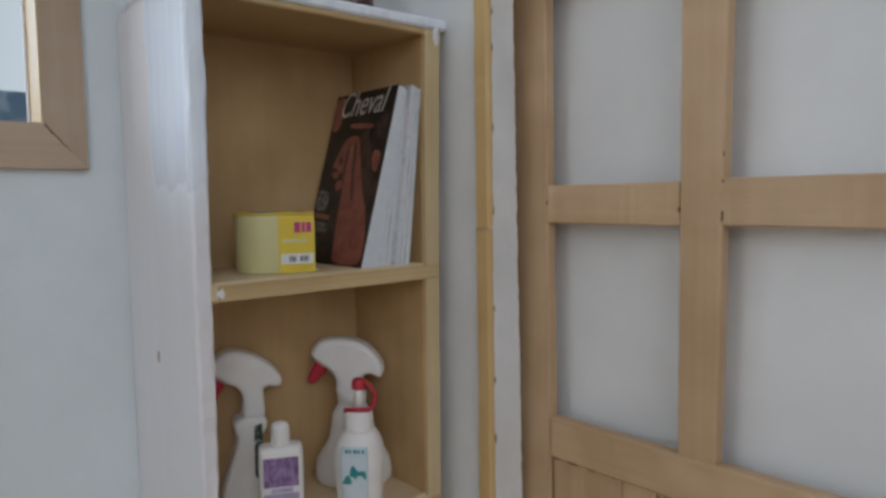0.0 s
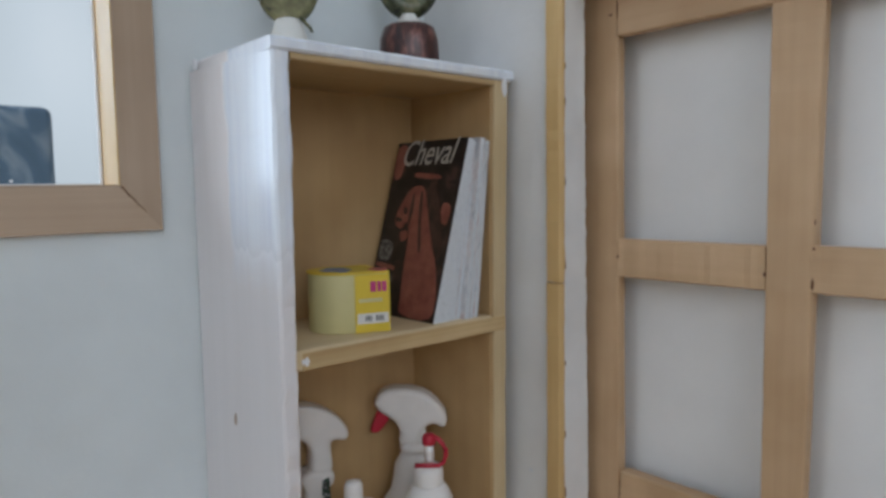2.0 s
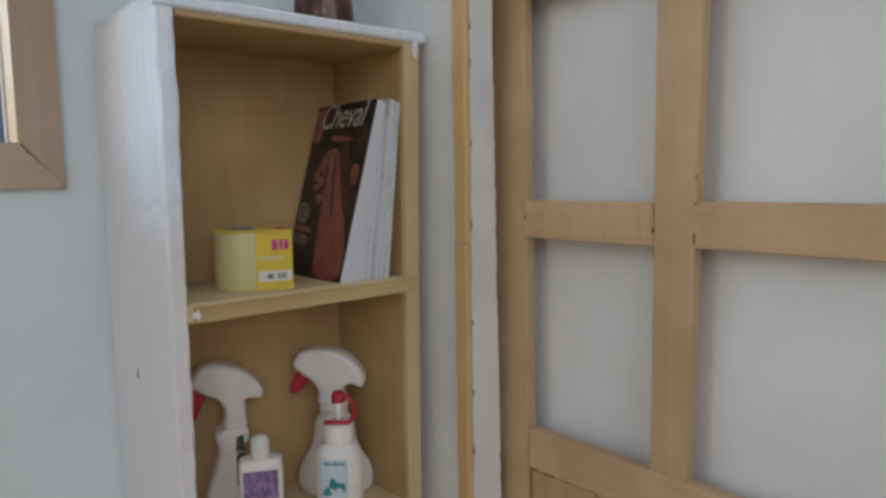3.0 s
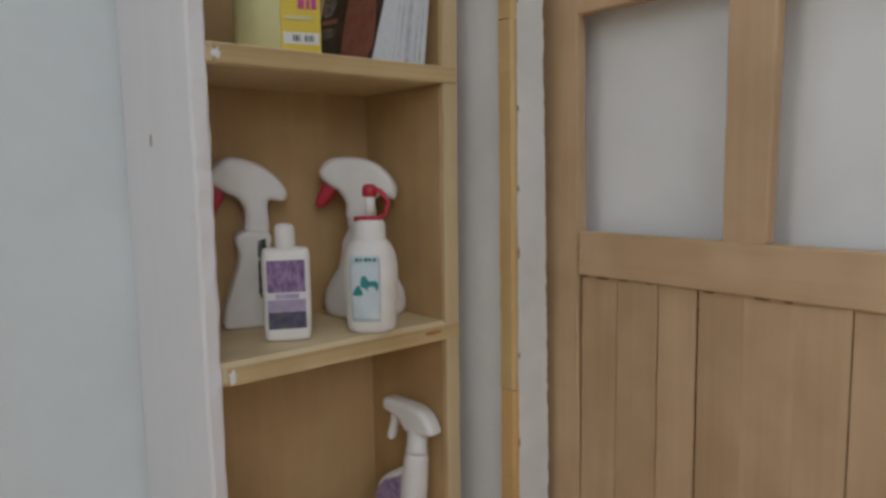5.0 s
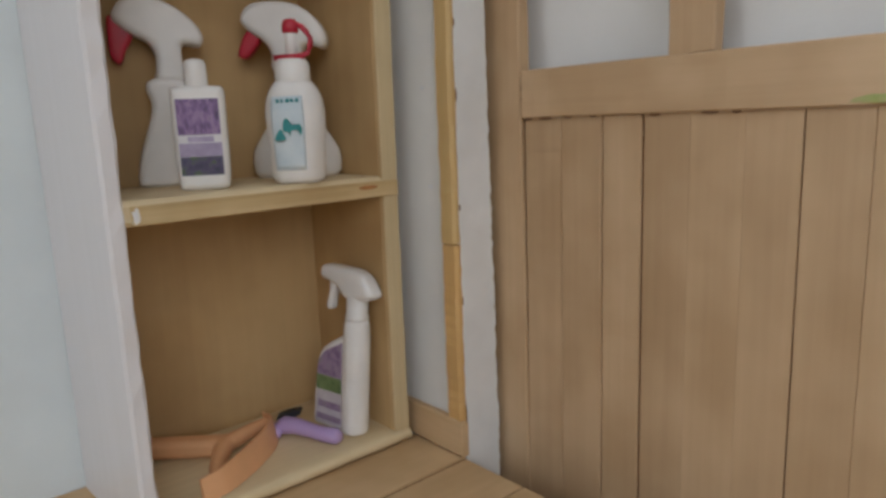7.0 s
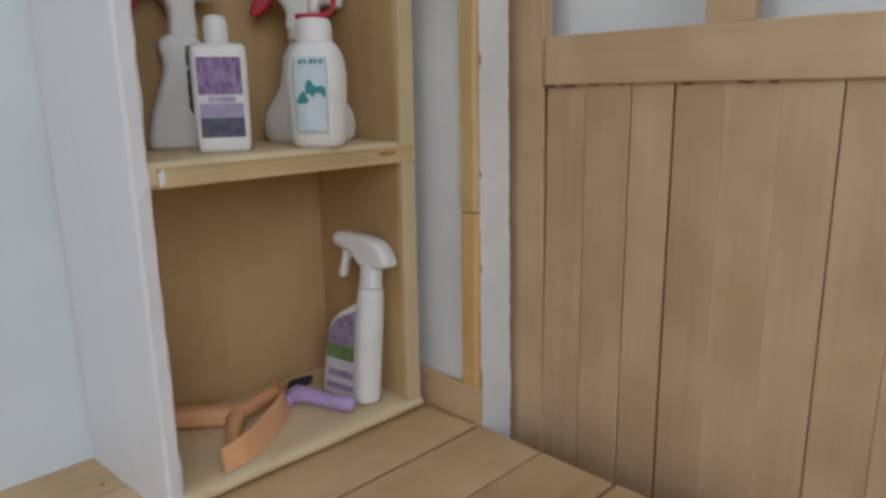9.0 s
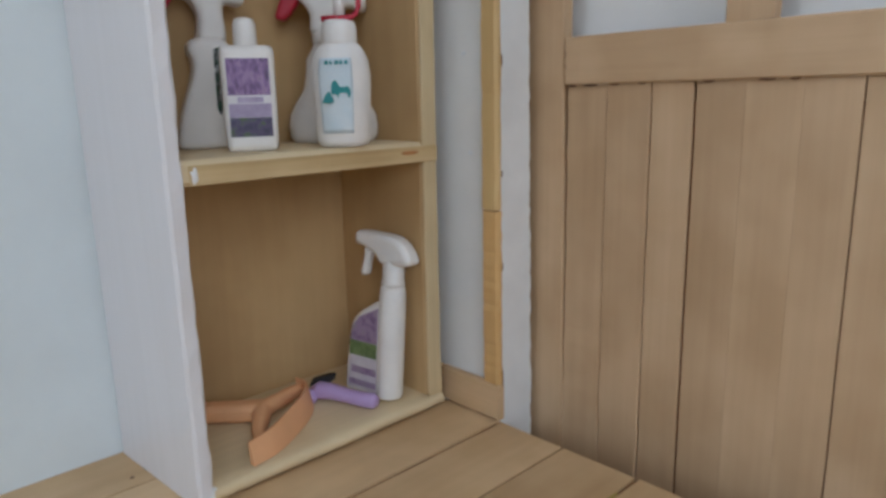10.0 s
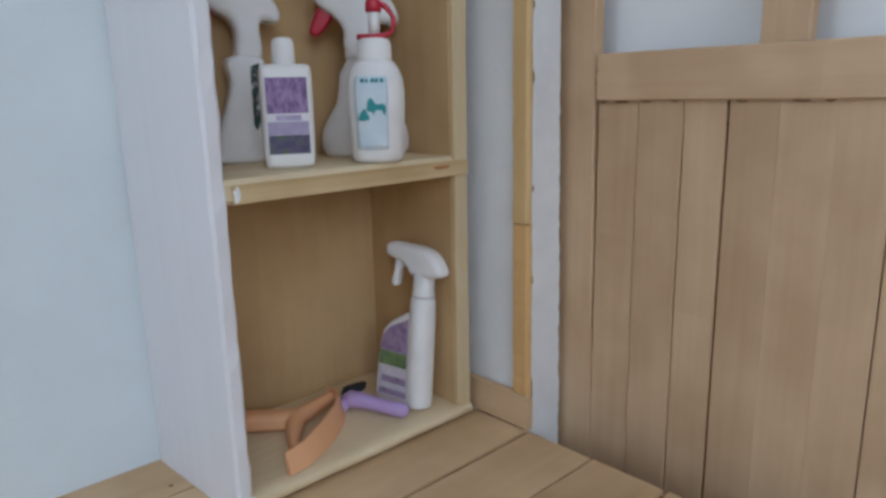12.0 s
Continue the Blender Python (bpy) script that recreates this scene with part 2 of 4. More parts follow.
def lathe(profile, seg=28, sx=1.0, sy=1.0, power=2.0, bm=None, at=(0, 0, 0)):
    """Turns (radius, z) into a closed body; power above 2 squares the section."""
    bm = bm or bmesh.new()
    rows = []
    for r, z in profile:
        row = []
        for i in range(seg):
            a = 2 * math.pi * i / seg
            c, s = math.cos(a), math.sin(a)
            k = (abs(c) ** power + abs(s) ** power) ** (-1 / power)
            row.append(bm.verts.new((at[0] + r * sx * c * k, at[1] + r * sy * s * k, at[2] + z)))
        rows.append(row)
    for r0, r1 in zip(rows, rows[1:]):
        for i in range(seg):
            bm.faces.new((r0[i], r0[(i + 1) % seg], r1[(i + 1) % seg], r1[i]))
    bm.faces.new(rows[0][::-1])
    bm.faces.new(rows[-1])
    return bm


def tube(path, radius, seg=10, bm=None):
    bm = bm or bmesh.new()
    pts = [Vector(p) for p in path]
    rows = []
    for i, p in enumerate(pts):
        d = (pts[min(i + 1, len(pts) - 1)] - pts[max(i - 1, 0)]).normalized()
        side = d.cross(Vector((0, 0, 1)) if abs(d.z) < 0.9 else Vector((0, 1, 0))).normalized()
        up = side.cross(d)
        r = radius[i] if isinstance(radius, (list, tuple)) else radius
        rows.append([bm.verts.new(p + r * (side * math.cos(2 * math.pi * k / seg) + up * math.sin(2 * math.pi * k / seg))) for k in range(seg)])
    for r0, r1 in zip(rows, rows[1:]):
        for k in range(seg):
            bm.faces.new((r0[k], r0[(k + 1) % seg], r1[(k + 1) % seg], r1[k]))
    bm.faces.new(rows[0][::-1])
    bm.faces.new(rows[-1])
    return bm


def moulded(ob, cell=0.0035, rounds=10):
    """Softens a moulded plastic part to one rounded skin."""
    rm = ob.modifiers.new("skin", "REMESH")
    rm.mode, rm.voxel_size, rm.use_smooth_shade = "VOXEL", cell * U, True
    sm = ob.modifiers.new("soften", "SMOOTH")
    sm.factor, sm.iterations = 0.5, rounds
    return ob


def blob(at, size, seed=0, sub=2, rough=0.25):
    bm = bmesh.new()
    bmesh.ops.create_icosphere(bm, subdivisions=sub, radius=1.0)
    for v in bm.verts:
        k = 1 + rough * noise.noise(v.co * 1.6 + Vector((seed * 3.1, seed, 0)))
        v.co = Vector((at[0] + v.co.x * size[0] * k, at[1] + v.co.y * size[1] * k, at[2] + v.co.z * size[2] * k))
    return bm


# ---- the room assumed around the model, out of view ----
def room_wall(name, *a):
    return tagged(part(name, new_box(*a), M_ROOM), "plain white wall of the surrounding room", "wall", kind="structure")


bm = bmesh.new()
box(bm, -20.4, -20.0, -20, 26, -0.32, 1.0)
box(bm, -20.4, -20.0, -20, 26, 14.0, 20)
box(bm, -20.4, -20.0, -20, 2, 1.0, 14.0)
box(bm, -20.4, -20.0, 20, 26, 1.0, 14.0)
tagged(part("wall_west", bm, M_ROOM), "unseen white wall, tall opening made for the daylight lamp", "wall", kind="structure")
room_wall("wall_north", -20, 24, 26, 26.4, -0.32, 20)
room_wall("wall_east", 24, 24.4, -20, 26, -0.32, 20)
bm = bmesh.new()
box(bm, -20, 24, -20.4, -20.0, -0.32, 4.3)
box(bm, -20, 24, -20.4, -20.0, 17.7, 20)
box(bm, -20, -18, -20.4, -20.0, 4.3, 17.7)
box(bm, -4, 24, -20.4, -20.0, 4.3, 17.7)
tagged(part("wall_south", bm, M_ROOM), "unseen white wall, wide opening made for the fill lamp", "wall", kind="structure")
tagged(part("ceiling", new_box(-20.4, 24.4, -20.4, 26.4, 20.0, 20.3), M_ROOM), "plain white room ceiling", "ceiling", kind="structure")
# bright daylight beyond the small window
m, nt, b = shader("daylight_backdrop", 1.0)
em = nt.nodes.new("ShaderNodeEmission")
n1 = noise_node(nt, coords(nt, (2.2, 2.2, 0.9), False), 1.0, 1.0, 0.4)
cc = ramp(nt, n1.outputs[0], [(0.35, (0.50, 0.58, 0.62)), (0.55, (0.68, 0.77, 0.83)), (0.7, (0.90, 0.96, 1.0))]).outputs[0]
nt.links.new(cc, em.inputs[0])
em.inputs[1].default_value = 1.2
nt.links.new(em.outputs[0], nt.nodes["Material Output"].inputs[0])
tagged(part("backdrop", new_box(-6, 12, 16.0, 16.2, -0.12, 14), m), "pale bright daylight beyond the window", "backdrop", kind="structure")
# glowing panel out of view, added to light the cabinet side and door
m, nt, b = shader("unseen_glow", 1.0)
em = nt.nodes.new("ShaderNodeEmission")
em.inputs[0].default_value, em.inputs[1].default_value = (0.72, 0.86, 1.0, 1), 5.0
nt.links.new(em.outputs[0], nt.nodes["Material Output"].inputs[0])
tagged(part("backdrop", new_box(-19, 1.2, 15.7, 15.9, 1.0, 13), m), "added glowing panel beyond the window, out of view", "backdrop", kind="structure")
tagged(part("ground", new_box(-20, 24, -20, 26, -0.32, -0.12), wood("ground_wood", (0.45, 0.36, 0.26), (0.34, 0.26, 0.18), 0, 0.5, 0.1)),
       "pale wooden surface under the model room", "ground", kind="structure")

# ---- the model room: walls ----
WALL_Y = 1.672
OX0, OX1, OZ0, OZ1 = -0.30, 0.470, 1.523, 2.16
bm = bmesh.new()
box(bm, -3.0, OX0, WALL_Y, WALL_Y + 0.11, -0.12, 2.6)
box(bm, OX1, 1.40, WALL_Y, WALL_Y + 0.11, -0.12, 2.6)
box(bm, OX0, OX1, WALL_Y, WALL_Y + 0.11, -0.12, OZ0)
box(bm, OX0, OX1, WALL_Y, WALL_Y + 0.11, OZ1, 2.6)
tagged(part("wall_back", bm, M_WALL), "white painted wall of the model room with a small window", "wall", kind="structure")
DOOR_TOP = 1.972
bm = bmesh.new()
box(bm, 1.29, 1.345, 1.192, 1.26, -0.12, 2.6)
box(bm, 1.29, 1.40, 1.26, WALL_Y, -0.12, 2.6)
box(bm, 1.29, 1.40, 0.10, 1.192, DOOR_TOP, 2.6)
box(bm, 1.29, 1.40, -2.0, 0.10, -0.12, 2.6)
tagged(part("wall_side", bm, M_WALL_SIDE), "white painted wall with a door opening", "wall", kind="structure")
# white jamb lining with a nibbled front edge
bm = stick(1.286, 1.390, 1.182, 1.191, -0.10, DOOR_TOP, 2, 0.002, 0.0026, 160, 5)
for v in bm.verts:
    if v.co.x > 1.34:
        v.co.x -= 0.016 * max(0.0, v.co.z)
jamb = tagged(part("door_jamb", bm, M_JAMB),
              "white painted door jamb with a ragged cut edge", "trim", kind="structure")

# ---- floor of flat wooden strips running along the back wall ----
floor = tagged(part("floor", new_box(-3.0, 1.27, -2.0, 1.672, -0.12, -0.006), M_STAIN), "pale wooden plank floor of the model room", "floor", kind="structure")
edges = [1.672, 1.515, 1.352, 1.184, 1.010, 0.838, 0.668, 0.498, 0.328, 0.158, -0.012, -0.182, -0.352, -0.522]
for i, (b, a) in enumerate(zip(edges, edges[1:])):
    end = 1.283 + random.Random(i).uniform(-0.006, 0.004)
    lift = random.Random(i + 50).uniform(-0.0015, 0.0005)
    ga, gb = (0.0052 if e == 1.184 else 0.0042 if e == 0.838 else 0.0030 if e in (1.515, 1.352, 1.010) else 0.0009 for e in (a, b))
    part("plank", stick(-2.9, end, a + ga, b - gb, -0.022, lift, 0, 0.0007, 0.0006, 40, 300 + i), M_FLOOR, floor)

# ---- trim and baseboard on the side wall ----
M_TRIM_LOW = wood("trim_wood_orange", (0.70, 0.44, 0.19), (0.60, 0.36, 0.14), 2, 0.42)
trim = tagged(new("door_trim"), "pale yellow wooden door trim in butted lengths", "trim", kind="structure")
for i, (z0, z1) in enumerate(((0.089, 0.481), (0.484, 1.287), (1.290, 1.985))):
    part("trim_strip", stick(1.271, 1.2905, 1.181 + 0.001 * (i % 2), 1.229, z0, z1, 2, 0.006, 0.0015, 30, 20 + i), M_TRIM if i else M_TRIM_LOW, trim)
part("head_strip", stick(1.271, 1.2905, 0.05, 1.232, 1.988, 2.036, 1, 0.006, 0.0015, 30, 29),
     wood("trim_wood_level", (0.70, 0.49, 0.23), (0.60, 0.40, 0.17), 1, 0.42), trim)
tagged(part("baseboard", stick(1.270, 1.2895, 1.180, 1.42, 0.005, 0.0875, 1, 0.003, 0.0008, 10, 33), M_BASE), "low wooden baseboard strip", "baseboard", kind="structure")

# ---- door: flat wooden strips over a white board ----
door = tagged(new("door_1"), "unpainted wooden stable door with white upper panels, closed", "door", kind="structure")
DX = 1.402
part("board", new_box(DX + 0.072, DX + 0.09, 0.10, 1.258, -0.10, 1.965), M_BOARD, door, "white painted board behind the strips")


def door_strip(name, y0, y1, z0, z1, axis, seed, proud=0.0, label=""):
    m = M_DOOR_V if axis == 2 else M_DOOR_H
    return part(name, stick(DX - proud, DX + 0.030, y0, y1, z0, z1, axis, 0.003, 0.0016, 24, seed), m, door, label)


bm = stick(DX, DX + 0.030, 1.104, 1.235, -0.10, 1.955, 2, 0.003, 0.0012, 24, 60)
for v in bm.verts:
    if v.co.y < 1.15:
        v.co.y += 0.0098 * v.co.z
part("stile", bm, M_DOOR_V, door)
door_strip("stile", 0.13, 0.235, -0.10, 1.955, 2, 61)
door_strip("top_rail", 0.236, 1.1215, 1.850, 1.953, 1, 62, 0.001)
bm = stick(DX - 0.002, DX + 0.030, 0.696, 0.777, 0.834, 1.849, 2, 0.003, 0.0014, 24, 63)
for v in bm.verts:
    if v.co.y < 0.73:
        v.co.y -= 0.015 * (v.co.z - 0.834)
part("mullion", bm, M_DOOR_V, door)
door_strip("middle_rail", 0.778, 1.1165, 1.297, 1.386, 1, 64)
door_strip("middle_rail", 0.236, 0.695, 1.300, 1.390, 1, 65)
door_strip("lower_rail", 0.236, 1.105, 0.738, 0.833, 1, 66, 0.006)
cuts = [1.105, 1.009, 0.912, 0.8255, 0.735, 0.641, 0.5535, 0.46, 0.368, 0.290, 0.236]
gaps = [0.0006, 0.0006, 0.0009, 0.0030, 0.0, 0.0, 0.0014, 0.0, 0.0006, 0.0006, 0.0006]
for i, (b, a) in enumerate(zip(cuts, cuts[1:])):
    flush = i in (3, 4, 5, 6)
    part("plank", stick(DX + 0.004 - (0 if flush else 0.0015 * (i % 2)), DX + 0.030, a + gaps[i + 1], b - gaps[i], -0.10, 0.7376, 2, 0.0006 if flush else 0.0022, 0.0002 if flush else 0.0012, 24, 70 + i), M_DOOR_V, door)
# brown sheet behind the planks: glue colour and painted shade in the joints
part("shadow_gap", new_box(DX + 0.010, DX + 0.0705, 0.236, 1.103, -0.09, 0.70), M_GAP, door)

# dark strips stand in for shade above and beside the door
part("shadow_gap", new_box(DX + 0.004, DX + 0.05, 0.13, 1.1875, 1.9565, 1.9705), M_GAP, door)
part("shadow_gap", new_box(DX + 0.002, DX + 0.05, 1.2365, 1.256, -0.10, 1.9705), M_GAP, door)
for i, (x, y, z) in enumerate(((1.2893, 1.42, 1.992), (1.2893, 1.29, 0.81), (1.2893, 1.275, 0.60))):
    part("scuff", blob((x, y, z), (0.0008, 0.005 + 0.004 * (i > 0), 0.005), 80 + i, 1), M_GAP if i == 0 else M_ROOM, bpy.data.objects["wall_side"], "small mark on the wall")
M_DRYGLUE = paint("yellow_glue", (0.50, 0.36, 0.10), 0.4, 0.15, 0.4)
M_SMEAR = mottled("green_smear", [(0.35, (0.46, 0.38, 0.20)), (0.55, (0.36, 0.40, 0.13)), (0.75, (0.25, 0.31, 0.08))], 0.03, 0.5)
part("paint_smear", blob((DX - 0.0062, 0.435, 0.747), (0.0012, 0.06, 0.007), 12), M_SMEAR, door, "yellow-green paint smear")
for i, (y, z, wy, wz) in enumerate(((1.090, 0.736, 0.012, 0.003), (1.045, 0.736, 0.020, 0.0025), (0.99, 0.7365, 0.014, 0.002), (0.93, 0.737, 0.010, 0.002),
                                    (0.80, 0.737, 0.012, 0.003), (0.70, 0.737, 0.016, 0.003), (0.655, 0.737, 0.010, 0.003), (1.1055, 0.80, 0.002, 0.010), (1.1055, 0.775, 0.002, 0.008), (1.1055, 0.757, 0.002, 0.006),
                                    (0.7775, 1.330, 0.004, 0.006), (0.689, 1.318, 0.003, 0.012), (0.688, 1.385, 0.003, 0.004), (0.687, 1.435, 0.002, 0.006), (1.1166, 1.345, 0.003, 0.005), (1.140, 1.90, 0.006, 0.003), (1.1216, 1.91, 0.002, 0.02))):
    part("glue_mark", blob((DX - 0.0025 if z > 0.76 else DX - 0.001, y, z), (0.0022, wy, wz), 20 + i, 1), M_GLUE, door, "brown glue mark" if i == 0 else "")
for i, (z, h) in enumerate(((0.10, 0.03), (0.36, 0.012), (0.56, 0.008), (0.79, 0.014), (0.93, 0.010), (1.10, 0.008), (1.33, 0.012), (1.52, 0.01), (1.70, 0.012), (1.78, 0.008))):
    part("glue_mark", blob((1.2868, 1.1815, z), (0.0022, 0.002, h), 50 + i, 1), M_GLUE, jamb, "brown glue mark" if i == 0 else "")
for i, (x, y, r) in enumerate(((0.60, 1.55, 0.004), (0.50, 1.48, 0.005), (0.42, 1.30, 0.004), (0.93, 1.09, 0.003))):
    part("knot", blob((x, y, 0.0), (r * 1.3, r, 0.0012), 90 + i, 1), M_GLUE, floor, "small brown knot" if i == 0 else "")
part("glue_spot", blob((1.20, 0.838, -0.001), (0.012, 0.003, 0.003), 97, 2, 0.6), M_DRYGLUE, floor, "yellowish glue in the joint")
part("glue_spot", blob((1.16, 0.838, -0.001), (0.006, 0.002, 0.003), 98, 2, 0.6), M_DRYGLUE, floor)

# ---- small window in the back wall ----
win = tagged(new("window_1"), "small window in a flat mitred wooden frame", "window", kind="structure")
FY0, FY1 = 1.652, 1.6715


def mitred(x0, x1, z0, z1, w, which):
    pts = {"sill": [(x0, z0), (x1, z0), (x1 - w[1], z0 + w[2]), (x0 + w[0], z0 + w[2])],
           "head": [(x0, z1), (x1, z1), (x1 - w[1], z1 - w[3]), (x0 + w[0], z1 - w[3])],
           "right": [(x1, z0), (x1, z1), (x1 - w[1], z1 - w[3]), (x1 - w[1], z0 + w[2])],
           "left": [(x0, z0), (x0, z1), (x0 + w[0], z1 - w[3]), (x0 + w[0], z0 + w[2])]}[which]
    bm = slab([Vector(p) for p in pts], FY1 - FY0, 0.0025, 2)
    bmesh.ops.translate(bm, verts=bm.verts, vec=(0, (FY0 + FY1) / 2, 0))
    return bm


W = (0.066, 0.080, 0.091, 0.085)
FX0, FX1, FZ0, FZ1 = OX0 - 0.066, OX1 + 0.080, OZ0 - 0.091, OZ1 + 0.085
part("frame_sill", mitred(FX0, FX1, FZ0, FZ1, W, "sill"), M_FRAME_X, win)
part("frame_head", mitred(FX0, FX1, FZ0, FZ1, W, "head"), M_FRAME_X, win)
part("frame_side", mitred(FX0, FX1, FZ0, FZ1, W, "right"), M_FRAME_Z, win)
part("frame_side", mitred(FX0, FX1, FZ0, FZ1, W, "left"), M_FRAME_Z, win)
LY1 = 1.776
part("reveal", new_box(OX1 - 0.003, OX1 - 0.0005, FY1 - 0.018, LY1, OZ0 + 0.001, OZ1 - 0.001), M_TRIM, win, "yellowish wooden reveal")
part("reveal", new_box(OX0 + 0.0005, OX0 + 0.003, FY1 - 0.018, LY1, OZ0 + 0.001, OZ1 - 0.001), M_TRIM, win)
part("reveal", new_box(OX0 + 0.004, OX1 - 0.004, FY1 - 0.018, LY1, OZ0 + 0.0005, OZ0 + 0.003), M_FRAME_X, win)
part("bead", tube([(OX1 - 0.006, 1.757, OZ0 + 0.004), (OX1 - 0.005, 1.757, OZ1 - 0.004)], 0.0035, 8), M_DAB, win, "white glue bead")
part("bead", tube([(OX0 + 0.01, 1.757, OZ0 + 0.004), (OX1 - 0.008, 1.757, OZ0 + 0.005)], 0.0025, 8), M_DAB, win)
m, nt, b = shader("clear_sheet", 0.06)
b.inputs["Transmission Weight"].default_value = 1.0
b.inputs["IOR"].default_value = 1.05
pane = part("pane", new_box(OX0 + 0.004, OX1 - 0.004, 1.760, 1.764, OZ0 + 0.004, OZ1 - 0.002), m, win, "clear plastic pane")
pane.visible_shadow = False
part("mitre_glue", tube([(OX1 + 0.001 + 0.0066 * i, FY0 - 0.0002, OZ0 - 0.0002 - 0.0075 * i + 0.0012 * math.sin(2.3 * i)) for i in range(8)],
                        [0.0022, 0.0014, 0.0020, 0.0012, 0.0016, 0.0010, 0.0012, 0.0006], 8), M_GLUE, win, "brown glue in the mitre joint")

# ---- dark patterned box beyond the window ----
m, nt, b = shader("dark_patterned_cloth", 0.8)
mp = coords(nt, (26, 26, 12), False)
vor = nt.nodes.new("ShaderNodeTexNoise")
vor.inputs["Scale"].default_value, vor.inputs["Distortion"].default_value, vor.inputs["Detail"].default_value = 1.0, 2.2, 2.0
nt.links.new(mp.outputs[0], vor.inputs["Vector"])
c = ramp(nt, vor.outputs[0], [(0.30, (0.11, 0.18, 0.26)), (0.52, (0.16, 0.24, 0.33)), (0.60, (0.36, 0.44, 0.52)), (0.68, (0.17, 0.25, 0.34))]).outputs[0]
nt.links.new(c, b.inputs["Base Color"])
chest = thing("storage_box", (0.25, 5.4, -0.12), 0, "dark blue storage box with a pale pattern, beyond the window", "box")
part("body", new_box(-0.85, 0.85, -0.4, 0.4, 0.0, 2.18, 0.07, 4), m, chest)

# ---- tall open cabinet ----
M_NOSING = wood("nosing_wood", (0.74, 0.58, 0.34), (0.46, 0.30, 0.13), 0, 0.6, 2.6, 0.6)
cab = thing("cabinet", (0.955, 1.50, 0.0), 0, "tall narrow open shelf cabinet, white painted side, bare plywood inside", "cabinet")
CX, CY = 0.955, 1.50


def cpart(name, bm, mat, label="", parent=None, smooth=False):
    bmesh.ops.translate(bm, verts=bm.verts, vec=(-CX, -CY, 0))
    return part(name, bm, mat, parent or cab, label, smooth)


bm = stick(0.640, 0.682, 1.337, 1.668, 0.0, 1.764, 2, 0.005, 0.0002, 56, 81)
uneven = random.Random(7)
for v in bm.verts:
    if v.co.x < 0.66:
        v.co.x += 0.004 - 0.020 * (v.co.y - 1.337) / 0.331
    else:
        v.co.x -= 0.010 * (1 - v.co.z / 1.764)
    if v.co.y < 1.345:
        v.co.y += uneven.uniform(-0.0022, 0.0022)
        if v.co.x > 0.66:
            v.co.x += uneven.uniform(-0.0018, 0.0018)
cpart("side_panel", bm, M_LIT_COAT, "white gloss painted side panel with brush marks")
def lean_out(bm):
    for v in bm.verts:
        up = (v.co.z / 1.762) ** 3
        v.co.x += 0.005 * up - 0.016 * (1 - up) if v.co.x > 1.235 else 0.013 * up
    return bm


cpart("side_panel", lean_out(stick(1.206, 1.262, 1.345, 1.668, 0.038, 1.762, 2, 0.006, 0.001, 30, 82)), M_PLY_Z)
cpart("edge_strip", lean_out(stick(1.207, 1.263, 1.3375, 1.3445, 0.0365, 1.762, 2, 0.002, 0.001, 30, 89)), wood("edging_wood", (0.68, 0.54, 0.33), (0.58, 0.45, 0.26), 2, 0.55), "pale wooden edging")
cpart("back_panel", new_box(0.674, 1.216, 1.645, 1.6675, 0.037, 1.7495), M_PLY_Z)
section = [(1.667, 0.0055), (1.346, 0.0055), (1.339, 0.008), (1.334, 0.0135), (1.3325, 0.020), (1.335, 0.0265), (1.341, 0.0315), (1.352, 0.035), (1.372, 0.037), (1.667, 0.037)]
worn = random.Random(84)
bm = bmesh.new()
rows = []
for i in range(27):
    dy, dz = worn.uniform(-0.0012, 0.0012), worn.uniform(-0.0010, 0.0010)
    rows.append([bm.verts.new((0.672 + 0.5775 * i / 26, y + (dy if y < 1.36 else 0.0), z + (dz if y < 1.35 else 0.0))) for y, z in section])
for r0, r1 in zip(rows, rows[1:]):
    for k in range(len(section)):
        n = (k + 1) % len(section)
        bm.faces.new((r0[k], r0[n], r1[n], r1[k]))
bm.faces.new(rows[0])
bm.faces.new(rows[-1][::-1])
board = cpart("bottom_board", bm, M_PLY_LIT, smooth=True)
board.data.set_sharp_from_angle(angle=radians(60))
cpart("top_board", stick(0.683, 1.262, 1.3385, 1.668, 1.750, 1.7635, 0, 0.003, 0.001, 20, 85), M_PLY_SHADED)
cpart("painted_top", stick(0.6415, 1.283, 1.335, 1.668, 1.7645, 1.789, 0, 0.005, 0.0018, 44, 86), M_LIT_COAT, "white painted top")
cpart("shelf_nosing", stick(0.688, 1.247, 1.3335, 1.3372, 1.165, 1.199, 0, 0.0016, 0.0008, 20, 94), M_NOSING)
cpart("shelf_nosing", stick(0.684, 1.245, 1.3335, 1.3372, 0.584, 0.618, 0, 0.0016, 0.0008, 20, 95), M_NOSING)
shelf_a = cpart("shelf", stick(0.674, 1.2055, 1.338, 1.656, 1.164, 1.203, 0, 0.006, 0.0012, 20, 87), M_PLY_LIT)
shelf_b = cpart("shelf", stick(0.674, 1.2055, 1.340, 1.656, 0.583, 0.6265, 0, 0.008, 0.0012, 20, 88), M_PLY_LIT)
cpart("paint_dab", blob((0.692, 1.3340, 0.600), (0.007, 0.0014, 0.014), 1, 2, 0.7), M_DAB, "white paint dab", smooth=True)
cpart("paint_dab", blob((0.694, 1.3340, 1.182), (0.008, 0.0012, 0.011), 2, 2, 0.8), M_DAB, smooth=True)
cpart("paint_dab", blob((0.668, 1.342, 0.020), (0.017, 0.0062, 0.017), 4), M_DAB, smooth=True)
cpart("paint_dab", blob((1.254, 1.338, 1.748), (0.010, 0.005, 0.024), 5), M_DAB, smooth=True)
